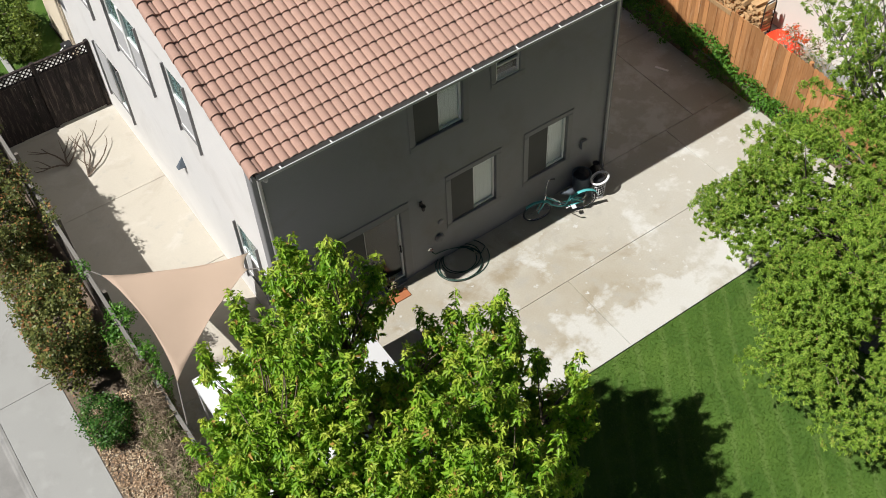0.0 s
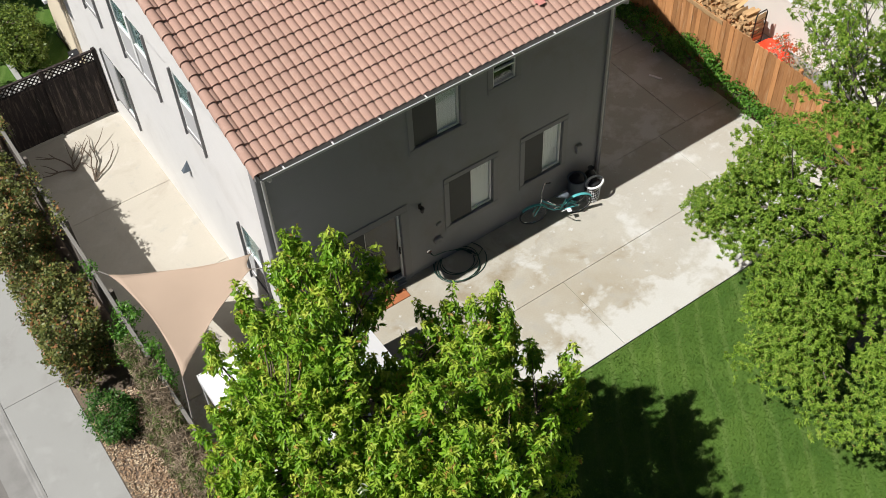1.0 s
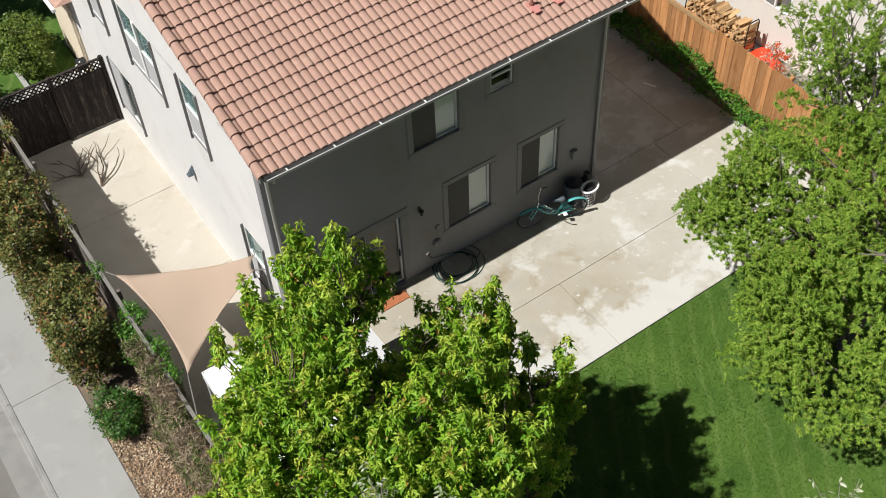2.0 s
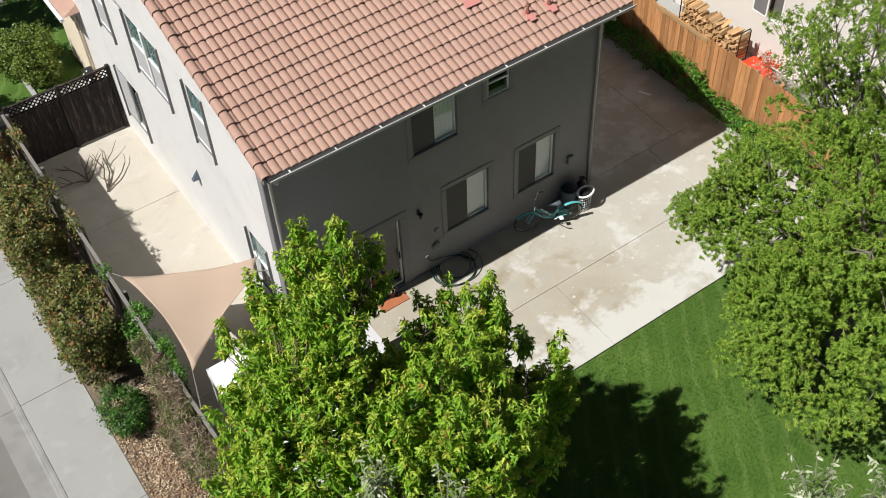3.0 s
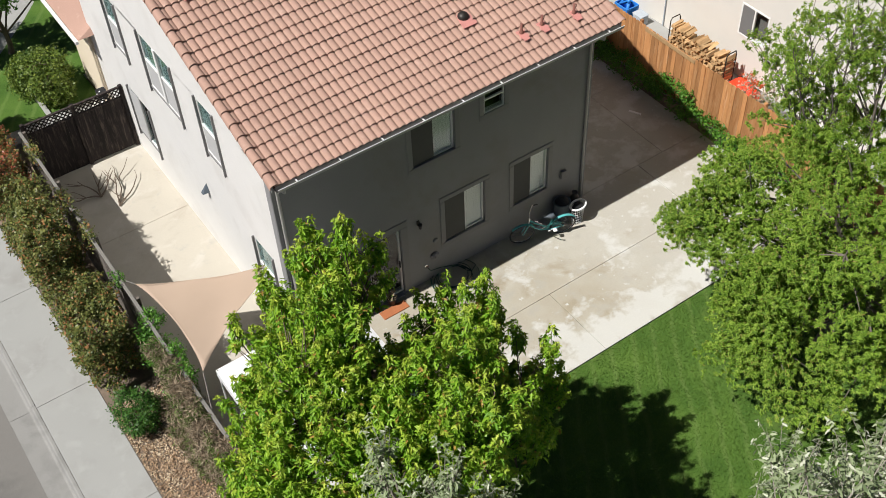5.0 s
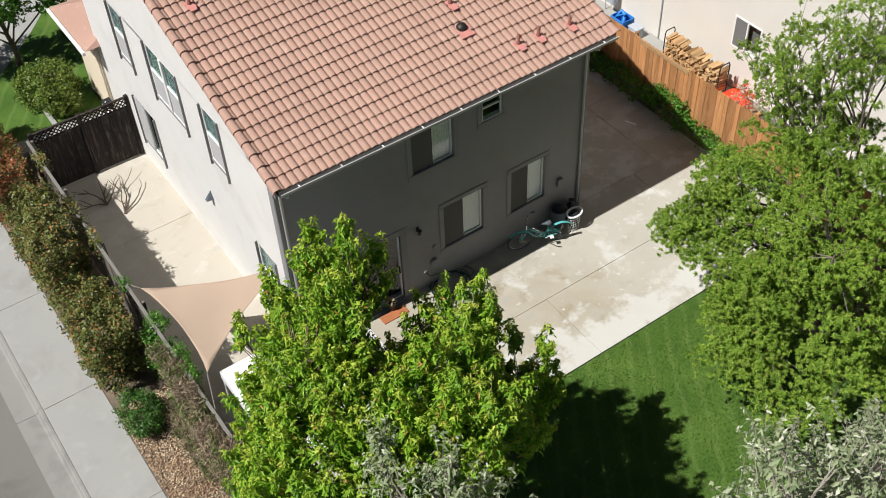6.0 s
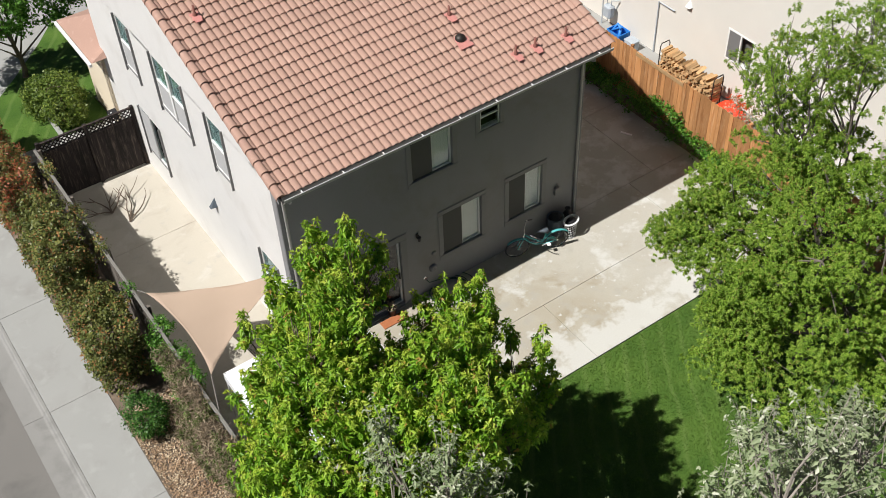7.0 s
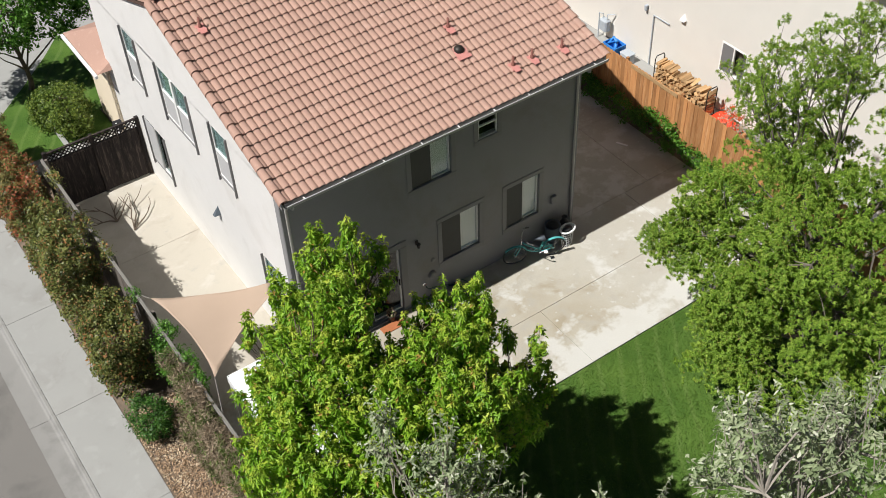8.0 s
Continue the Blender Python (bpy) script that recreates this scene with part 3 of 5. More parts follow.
part("corner_trim", Geo().box((X0 + 0.004, Y0 - 0.03, 0), (X0 + 0.09, Y0, 5.38), c=0.006), M["shade_trim"], house)

# wing at the front: one storey, hipped tile roof
wing = thing("front_wing", "low cream stucco front wing with a tiled roof", "house wing")
part("wall", Geo().box((4.35, 24.152, 0), (9.5, 26.3, 2.9)), M["warm"], wing)
q = Geo()
q.add([(3.93, 23.75, 2.98), (3.93, 26.55, 2.98), (9.9, 26.55, 2.98), (9.9, 24.153, 2.98), (4.385, 24.153, 2.98), (4.385, 23.75, 2.98),
       (5.3, 25.2, 3.5), (9.0, 25.2, 3.5), (5.3, 24.153, 3.5), (9.0, 24.153, 3.5)],
      [(0, 8, 6, 1), (1, 6, 7, 2), (2, 7, 9, 3), (6, 8, 9, 7), (0, 1, 2, 3, 4, 5), (0, 5, 4, 8)])
part("roof", q, M["tile"], wing)
part("gutter", Geo().box((3.84, 23.75, 2.86), (3.93, 26.55, 2.97), c=0.01), M["lip"], wing, "pale metal gutter")
part("downspout", Geo().tube([(3.9, 24.0, 2.9), (4.3, 24.2, 2.7), (4.3, 24.2, 0.1)], 0.035, 8), M["warm"], wing)

# ---- neighbour ----
neighbour = thing("neighbour_house", "cream stucco house beyond the cedar fence", "house")
q = wall_geo(34, 6.6, 0.2, [(30.0 - 14.63, 30.0 - 13.58, 1.36, 2.4)])
part("wall", q, M["cream"], neighbour, m=pose(20.0, 30.0, 0, 0, 0, -90))
part("wall", Geo().box((20.2, -4, 0), (30, 30, 6.5)), M["inside"], neighbour)
part("roof", Geo().add([(19.5, -4.5, 6.6), (30, -4.5, 6.6), (30, 30.5, 6.6), (19.5, 30.5, 6.6), (25, 1, 9), (25, 25, 9)],
                       [(0, 3, 5, 4), (1, 4, 5, 2), (0, 4, 1), (2, 5, 3), (0, 1, 2, 3)]), M["tile"], neighbour)
window("window", 1.05, 1.04, pose(20.0, 14.63, 1.36, 0, 0, -90), neighbour, blind=False, trim_w=0, off=-0.075, inset=True)
g = Geo().box((17.82, -4, -0.2), (19.998, 30, 0.0))
structure("neighbour_path", g, M["walkc"], "pale concrete side path of the neighbouring house", "paving")

# ---- fences ----


def fence_run(name, label, p, q_, height, board_w, material, rail_side, cap=None, jitter=0.01, joint=0.0015):
    """A board fence from p to q_ (plan), every board a part; rails behind, on the given side."""
    p, q_ = Vector((*p, 0)), Vector((*q_, 0))
    d = q_ - p
    ang = math.degrees(math.atan2(d.y, d.x))
    run = thing(name, label, "fence", pose(p.x, p.y, 0, 0, 0, ang))
    n = int(d.length / board_w)
    shared = []
    for k in range(4):
        h = height + random.uniform(-jitter, jitter)
        w = board_w - joint
        gg = Geo()
        gg.add([(x, y, z) for y in (0, 0.018) for x, z in ((0, 0.03), (w, 0.03), (w, h - 0.03), (w - 0.025, h), (0.025, h), (0, h - 0.03))],
               [(0, 1, 2, 3, 4, 5), (11, 10, 9, 8, 7, 6)] + [(i, 6 + i, 6 + (i + 1) % 6, (i + 1) % 6) for i in range(6)])
        shared.append(gg.mesh("board", material))
    for i in range(n):
        ob = new("board", random.choice(shared))
        ob.parent = run
        ob.matrix_basis = pose(i * board_w, random.uniform(0, 0.004), random.uniform(-0.008, 0.008), random.uniform(-0.4, 0.4), 0, 0)
    s = 0.024 if rail_side > 0 else -0.064
    for z in (0.35, height - 0.35):
        part("rail", Geo().box((0, s, z), (d.length, s + 0.04, z + 0.09), c=0.005), material, run)
    for i in range(int(d.length / 2.4) + 1):
        x = min(i * 2.4, d.length - 0.09)
        yy = s + 0.044 if rail_side > 0 else s - 0.094
        part("post", Geo().box((x, yy, 0), (x + 0.09, yy + 0.09, height + 0.02), c=0.006), material, run)
    if cap:
        part("cap", Geo().box((0, -0.025, height + 0.03), (d.length, 0.055, height + 0.06), c=0.006), cap, run, "bleached top rail")
    return run


cedar = fence_run("cedar_fence", "warm orange cedar board fence along the ivy bed", (17.72, 26.0), (17.72, -2.0), 1.76, 0.142, M["cedar"], 1, joint=0.005)
part("rail", Geo().box((0, -0.03, 1.62), (2.0, -0.004, 1.74)), M["split"], cedar, "bleached rail", m=pose(9.95, 0, 0))
fence_run("weathered_fence", "grey weathered board fence with a bleached top rail", (1.42, 22.4), (1.5, 6.0), 1.9, 0.145, M["greywood"], 1, M["capwood"])
gate = fence_run("gate_fence", "dark stained board gate with lattice top", (1.5, 22.42), (4.37, 22.42), 1.715, 0.142, M["darkwood"], 1)
q = Geo()
for i in range(-3, 24):
    for sg, yy in ((1, 0.0), (-1, 0.011)):
        a, b = i * 0.13, i * 0.13 + sg * 0.28
        lo, hi = 0.0, 0.28
        xa, xb = max(0, min(2.87, a)), max(0, min(2.87, b))
        if abs(xb - xa) < 0.02:
            continue
        za, zb = (xa - a) / (b - a) * 0.28, (xb - a) / (b - a) * 0.28
        q.add([(xa, yy, 1.74 + za), (xa + 0.045, yy, 1.74 + za), (xb + 0.045, yy, 1.74 + zb), (xb, yy, 1.74 + zb),
               (xa, yy + 0.01, 1.74 + za), (xa + 0.045, yy + 0.01, 1.74 + za), (xb + 0.045, yy + 0.01, 1.74 + zb), (xb, yy + 0.01, 1.74 + zb)],
              [(0, 1, 2, 3), (7, 6, 5, 4), (0, 4, 5, 1), (1, 5, 6, 2), (2, 6, 7, 3), (3, 7, 4, 0)])
part("lattice", q, M["darkwood"], gate, "open diagonal lattice")
part("rail", Geo().box((0, -0.02, 1.69), (2.87, 0.05, 1.74), c=0.005), M["darkwood"], gate)
part("rail", Geo().box((0, -0.02, 2.02), (2.87, 0.05, 2.07), c=0.005), M["darkwood"], gate)
for x in (0, 1.38, 2.77):
    part("post", Geo().box((x, -0.03, 0), (x + 0.1, 0.07, 2.1), c=0.006), M["darkwood"], gate)

# ---- plants ----
rng = np.random.default_rng(7)


def leaf_mesh(name, centres, normals, sizes, shape, material, droop=0.25, aim=None, young=None):
    """Many leaves in one mesh. centres (n,3), normals (n,3), sizes (n). shape: outline points in the leaf's plane, from stalk to tip."""
    n, k = len(centres), len(shape)
    nz = normals / np.linalg.norm(normals, axis=1, keepdims=True)
    ref = rng.normal(size=(n, 3))
    u = np.cross(nz, ref if aim is None else aim)
    u /= np.linalg.norm(u, axis=1, keepdims=True) + 1e-9
    w = np.cross(u, nz)
    sh = np.array(shape)
    bend = -droop * (sh[:, 1] ** 2) - 0.25 * np.abs(sh[:, 0])
    pts = centres[:, None, :] + sizes[:, None, None] * (sh[None, :, :1] * u[:, None, :] + sh[None, :, 1:2] * w[:, None, :] + bend[None, :, None] * nz[:, None, :])
    verts = pts.reshape(-1, 3)
    half = k // 2
    # two halves folded along the midrib: outline runs stalk, right side, tip, left side
    right = list(range(0, half + 1))
    left = [half] + list(range(half + 1, k)) + [0]
    me = bpy.data.meshes.new(name)
    loops, starts, tot = [], [], 0
    base = np.arange(n)[:, None] * k
    blocks = [base + np.array(right)[None, :], base + np.array(left)[None, :]]
    me.vertices.add(n * k)
    me.vertices.foreach_set("co", verts.astype(np.float32).ravel())
    li = np.concatenate([b.ravel() for b in blocks])
    ls = np.concatenate([np.arange(n) * len(right), n * len(right) + np.arange(n) * len(left)])
    me.loops.add(len(li))
    me.loops.foreach_set("vertex_index", li.astype(np.int32))
    me.polygons.add(2 * n)
    me.polygons.foreach_set("loop_start", ls.astype(np.int32))
    me.materials.append(material)
    me.update(calc_edges=True)
    me.validate()
    if young is not None:
        me.attributes.new("young", "FLOAT", "POINT").data.foreach_set("value", np.repeat(young, k).astype(np.float32))
    return me


DROOP = [(0, -0.6), (0.12, -0.3), (0.32, -0.1), (0.16, 0.1), (0.2, 0.35), (0, 0.75), (-0.2, 0.35), (-0.16, 0.1), (-0.32, -0.1), (-0.12, -0.3)]
MAPLE = [(0, -0.55), (0.13, -0.36), (0.42, -0.08), (0.17, -0.02), (0.19, 0.32), (0, 0.8), (-0.19, 0.32), (-0.17, -0.02), (-0.42, -0.08), (-0.13, -0.36)]
NARROW = [(0, -0.6), (0.13, -0.1), (0.11, 0.3), (0, 0.75), (-0.11, 0.3), (-0.13, -0.1)]
OVAL = [(0, -0.5), (0.24, -0.15), (0.2, 0.2), (0, 0.5), (-0.2, 0.2), (-0.24, -0.15)]


def clump_points(blobs, gap, lump, boxy=0.0, depth_most=0.3, cull=0.5, spires=0.0):
    """Clump centres over the skins of ellipsoids (x, y, z, rx, ry, rz), pushed in and out by noise, none deep inside another blob."""
    out, dirs = [], []
    for b in blobs:
        bx, by, bz, rx, ry, rz_ = b
        area = 4 * math.pi * ((rx * ry) ** 1.6 / 3 + (rx * rz_) ** 1.6 / 3 + (ry * rz_) ** 1.6 / 3) ** (1 / 1.6)
        for _ in range(int(area / gap ** 2 * (1 + 0.8 * boxy))):
            d = Vector(rng.normal(size=3)).normalized()
            cube = d / max(abs(d.x), abs(d.y), abs(d.z))
            e = d.lerp(cube, boxy)
            s_ = (1.0 - depth_most * rng.random() ** 1.5) * (1 + lump * noise.noise(Vector((d.x * 2.4 + bx, d.y * 2.4 + by, d.z * 2.4 + bz))))
            if rng.random() < spires and d.z > -0.2:
                rise = rng.uniform(0.2, 0.65) * rz_
            else:
                rise = 0.0
            p = Vector((bx + e.x * rx * s_, by + e.y * ry * s_, bz + e.z * rz_ * s_ + rise))
            if p.z < 0.05 or any(c is not b and ((p.x - c[0]) / c[3]) ** 2 + ((p.y - c[1]) / c[4]) ** 2 + ((p.z - c[2]) / c[5]) ** 2 < cull for c in blobs):
                continue
            out.append(p)
            dirs.append(d)
    return out, dirs


def foliage(name, blobs, gap, per, sub_r, size, shape, material, parent=None, lump=0.4, up=0.7, droop=0.25, tall=1.0, label="", boxy=0.0, depth_most=0.3,
            spread=0.5, smin=0.6, spires=0.0):
    """A crown of leaf clumps in one mesh; gap: metres between clumps, per: leaves in one, sub_r: its radius, tall: its stretch upwards."""
    pts, dirs = clump_points(blobs, gap, lump, boxy, depth_most, 0.5, spires)
    cs, ns, ss = [], [], []
    for p, d in zip(pts, dirs):
        k = rng.uniform(0.6, 1.3)
        m = max(3, int(per * k * k))
        off = rng.normal(size=(m, 3))
        off *= (rng.random((m, 1)) ** 0.5) / (np.linalg.norm(off, axis=1, keepdims=True) + 1e-6)
        ns.append(off * 0.7 + rng.normal(size=(m, 3)) * spread + np.array(d)[None, :] * 0.3 + np.array((0, 0, up))[None, :])
        cs.append(np.array(p)[None, :] + off * sub_r * k * np.array((1, 1, tall))[None, :])
        ss.append(size * rng.uniform(smin, 1.25, m))
    me = leaf_mesh(name, np.concatenate(cs), np.concatenate(ns), np.concatenate(ss), shape, material, droop)
    return part(name, me, None, parent, label), pts


def shoots(name, starts, axes, lengths, per, size, shape, material, parent, rad=0.12, hang=0.5, droop=0.5, label="", bare=0.0):
    """Leaves round short shoots: they point outwards, hang by `hang`, and are smaller and younger towards the shoot's end."""
    starts, axes, lengths = np.array(starts), np.array(axes), np.array(lengths)
    axes = axes / np.linalg.norm(axes, axis=1, keepdims=True)
    i = np.repeat(np.arange(len(starts)), per)
    n = len(i)
    s = bare + (1 - bare) * rng.random(n) ** 0.8
    a = axes[i]
    out = rng.normal(size=(n, 3))
    out -= (out * a).sum(1)[:, None] * a
    out /= np.linalg.norm(out, axis=1, keepdims=True) + 1e-9
    s1 = s[:, None]
    pos = starts[i] + a * lengths[i][:, None] * s1 + out * rad * (1 - 0.6 * s1) * rng.uniform(0.35, 1.0, (n, 1))
    aim = out + a * (0.95 * s1 - hang) + rng.normal(size=(n, 3)) * 0.25
    nor = a * (0.9 - 0.4 * hang) + out * (0.35 + 0.4 * hang) + rng.normal(size=(n, 3)) * 0.35
    fresh = rng.random(len(starts))[i]
    young = np.clip((s - 0.55) * 2.2, 0, 1) * fresh
    me = leaf_mesh(name, pos, nor, size * rng.uniform(0.7, 1.2, n) * (1 - 0.4 * s), shape, material, droop, aim, young)
    return part(name, me, None, parent, label)


def twigs(name, starts, axes, lengths, radius, material, parent):
    """A thin stalk for each shoot."""
    q = Geo()
    for p, a, k in zip(starts, axes, lengths):
        a = Vector(a).normalized()
        p = Vector(p)
        q.tube([p - a * 0.25 * k, p + a * 0.4 * k, p + a * k], [radius, radius * 0.7, radius * 0.3], 4, caps=False)
    return tagged(part(name, q, material, parent), kind="stuff")


def limbs(name, base, top, radius, tips, material, parent, levels=10, bend=0.3):
    """A tapered trunk from base to top, limbs to a few of the tips and twigs from the limbs to the rest."""
    base, top = Vector(base), Vector(top)
    q = Geo()
    trunk = [base.lerp(top, i / 8) + Vector((math.sin(i * 1.3) * 0.05, math.cos(i * 1.7) * 0.05, 0)) for i in range(9)]
    q.tube(trunk, [radius * (1.25 if i == 0 else 1 - 0.085 * i) for i in range(9)], 10)
    tips = list(tips)
    step = max(1, len(tips) // levels)
    mains = []
    for i in range(0, len(tips), step):
        tp = tips[i]
        s = trunk[2 + (i // step) % 5]
        mid = s.lerp(tp, 0.5) + Vector((0, 0, bend * (tp - s).length * 0.25))
        pts = [s, s.lerp(mid, 0.5) + Vector(rng.normal(size=3) * 0.05), mid, mid.lerp(tp, 0.6) + Vector(rng.normal(size=3) * 0.08), tp]
        r = radius * 0.42
        q.tube(pts, [r, r * 0.75, r * 0.5, r * 0.28, 0.006], 6)
        mains += pts[1:4]
    for i, tp in enumerate(tips):
        if i % step == 0 or i % 3:
            continue
        s = min(mains, key=lambda a: (a - tp).length)
        if (s - tp).length < 2.2:
            q.tube([s, s.lerp(tp, 0.5) + Vector(rng.normal(size=3) * 0.06), tp], [0.022, 0.013, 0.004], 4, caps=False)
    return part(name, q, material, parent)


def tree(label, base, top, radius, blobs, leafargs, bark, category="tree", levels=12, name="tree"):
    t = thing(name, label, category, pose(*base))
    local = [(b[0] - base[0], b[1] - base[1], b[2] - base[2], *b[3:]) for b in blobs]
    crown, pts = foliage("crown", local, parent=t, **leafargs)
    limbs("trunk", (0, 0, -0.05), Vector(top) - Vector(base), radius, pts, bark, t, levels)
    return t


def shoot_tree(label, base, top, radius, blobs, bark, levels, gap, lump, depth, lean, length, twig_r=0.0, **leafargs):
    """A tree whose crown is made of leafy upright shoots over its lobes."""
    t = thing("tree", label, "tree", pose(*base))
    local = [(b[0] - base[0], b[1] - base[1], b[2] - base[2], *b[3:]) for b in blobs]
    pts, dirs = clump_points(local, gap, lump, 0.0, depth, 0.42)
    axes = [Vector((d.x * lean, d.y * lean, 1.0 + 0.3 * d.z)) + Vector(rng.normal(size=3)) * 0.16 for d in dirs]
    lens = [length * rng.uniform(0.6, 1.35) for _ in pts]
    pts = [p - Vector(a).normalized() * 0.5 * k for p, a, k in zip(pts, axes, lens)]
    shoots("crown", pts, axes, lens, parent=t, **leafargs)
    if twig_r:
        twigs("twig", pts, axes, lens, twig_r, bark, t)
    limbs("trunk", (0, 0, -0.05), Vector(top) - Vector(base), radius, pts, bark, t, levels)
    return t


MAIN = [(3.5, 8.2, 8.0, 0.36), (3.2, 8.5, 7.5, 0.55), (3.9, 8.1, 7.2, 0.3), (3.2, 8.8, 7.6, 0.3), (2.7, 9.3, 5.6, 0.6), (2.6, 7.0, 8.0, 0.65), (2.2, 9.0, 5.3, 0.55),
        (2.1, 7.8, 7.0, 0.65), (2.9, 7.6, 7.4, 0.6), (1.6, 6.6, 7.4, 0.6), (2.4, 6.2, 7.3, 0.65), (1.3, 6.3, 7.5, 0.5), (2.0, 5.4, 7.4, 0.65), (1.8, 8.2, 6.0, 0.5),
        (0.9, 5.6, 7.3, 0.6), (1.2, 4.8, 7.3, 0.6), (0.7, 6.3, 6.6, 0.5), (1.9, 4.4, 7.2, 0.6), (2.8, 4.2, 7.0, 0.6), (1.5, 8.3, 5.6, 0.5), (1.25, 7.4, 5.8, 0.5), (0.9, 6.6, 5.9, 0.45)]
LOW = [(4.1, 7.5, 5.8, 0.45), (3.9, 6.9, 6.7, 0.42), (4.6, 7.3, 5.3, 0.42), (4.8, 7.7, 6.0, 0.5), (5.3, 7.0, 6.3, 0.5), (5.0, 7.0, 6.6, 0.4), (5.8, 7.0, 4.4, 0.5), (6.2, 6.5, 4.8, 0.3), (6.3, 6.3, 4.4, 0.3), (4.2, 6.0, 7.2, 0.5), (4.8, 6.1, 5.7, 0.55),
       (3.4, 5.9, 7.5, 0.55), (2.7, 5.4, 7.3, 0.6), (3.4, 4.8, 7.6, 0.6), (4.2, 5.0, 6.4, 0.6), (5.4, 5.8, 4.6, 0.42), (5.4, 7.6, 4.8, 0.36), (3.75, 8.2, 5.0, 0.45), (3.5, 7.6, 5.6, 0.45), (4.1, 8.3, 4.7, 0.35)]
shoot_tree("leafy bright green maple with reddish young tips", (3.9, 7.0, -0.03), (3.3, 7.2, 6.3), 0.15,
           [(x, y, z - 0.3 * r, r, r, 1.4 * r) for x, y, z, r in MAIN + LOW]
           + [(x, y, z, 0.13, 0.13, 0.45) for x, y, z in ((2.4, 9.0, 7.2), (3.42, 7.95, 8.7), (3.92, 8.0, 8.1), (3.22, 8.7, 8.2), (1.8, 9.2, 6.4), (5.0, 7.7, 6.5), (5.5, 7.3, 6.7), (2.3, 8.0, 7.9), (6.3, 6.45, 5.4), (5.9, 6.9, 5.3))],
           M["bark"], 30, gap=0.285, lump=0.6, depth=0.65, lean=0.5, length=0.42, twig_r=0.006,
           per=46, size=0.1, shape=MAPLE, material=M["maple"], rad=0.15, hang=0.7, droop=0.55)

# the ash: pads of leaf rosettes over its lobes, and open boughs above
ASH = [(12.3, 8.1, 3.4, 0.75), (11.95, 8.7, 3.3, 0.45), (12.4, 8.3, 4.75, 0.25), (13.0, 7.8, 4.6, 0.95), (11.6, 6.3, 3.0, 0.9), (11.2, 5.8, 2.2, 0.65), (11.4, 4.7, 2.4, 0.9), (11.8, 5.5, 4.2, 1.0), (12.3, 5.4, 5.4, 1.0),
       (12.2, 4.2, 4.0, 1.1), (13.4, 6.2, 5.6, 1.0), (12.6, 4.2, 5.8, 1.0), (12.6, 3.4, 3.6, 1.1), (13.7, 9.0, 3.6, 0.7), (12.7, 7.0, 3.4, 0.9), (14.2, 4.6, 5.6, 1.3), (15.6, 5.2, 6.0, 1.2),
       (13.9, 3.2, 3.6, 1.3), (13.9, 7.6, 4.6, 1.0), (15.4, 7.4, 4.6, 1.0), (14.8, 9.0, 4.0, 0.7)]
ash_base = Vector((14.0, 5.9, -0.03))
ash = thing("tree", "broad yellow-green ash tree beside the lawn", "tree", pose(*ash_base))
pads, pad_dirs = [], []
for lobes, gap in ((ASH[:3] + ASH[4:6], 0.46), (ASH[3:4] + ASH[6:], 0.76)):
    p, d = clump_points([(x - 14.0, y - 5.9, z + 0.03, r, r, 0.95 * r) for x, y, z, r in lobes], gap, 0.5, 0.0, 0.42, 0.42)
    pads += p
    pad_dirs += d


def rosettes(pads, dirs, most, count):
    """Start and direction of leaf rosettes on flat pads."""
    starts, axes = [], []
    for p, d in zip(pads, dirs):
        r = most * rng.uniform(0.5, 1.0)
        for _ in range(int(count * (r / most) ** 1.5) + 2):
            w, k = rng.uniform(0, 2 * math.pi), rng.random() ** 0.5
            off = Vector((math.cos(w) * k * r, math.sin(w) * k * r, 0.5 * r * (1 - 2 * k * k) + rng.normal() * 0.04))
            starts.append(p + off)
            axes.append(Vector((off.x / r * 0.7 + d.x * 0.3, off.y / r * 0.7 + d.y * 0.3, 0.9)))
    return starts, axes


starts, axes = rosettes(pads, pad_dirs, 0.47, 46)
shoots("crown", starts, axes, [0.12 * rng.uniform(0.7, 1.3) for _ in starts], 22, 0.078, NARROW, M["ash"], ash, 0.05, 0.15, 0.5)
limbs("trunk", (0, 0, -0.05), (0, 0, 5.2), 0.15, pads, M["ashbark"], ash, 44)
BOUGHS = [((13.1, 7.8, 7.6), 0), ((13.75, 8.8, 6.6), 0), ((13.9, 8.2, 7.8), 0), ((14.5, 7.6, 8.1), 0), ((13.4, 8.5, 7.0), 0), ((15.0, 8.6, 7.2), 1), ((15.3, 7.3, 8.4), 1), ((15.7, 7.9, 7.9), 1),
          ((16.3, 7.3, 8.1), 1), ((16.7, 8.1, 7.4), 1), ((15.9, 8.8, 6.9), 1), ((14.4, 8.9, 6.8), 0), ((14.9, 7.0, 7.6), 1), ((13.6, 7.2, 7.3), 0), ((14.0, 7.6, 7.1), 0), ((15.2, 8.0, 7.0), 1)]
FORKS = [Vector((13.9, 7.0, 5.4)) - ash_base, Vector((14.9, 6.8, 5.5)) - ash_base]
q, ends, end_dirs = Geo(), [], []
for f in FORKS:
    q.tube([Vector((0, 0, 3.6)), Vector((0, 0, 3.6)).lerp(f, 0.5) + Vector((0, 0, -0.15)), f], [0.07, 0.055, 0.042], 8)
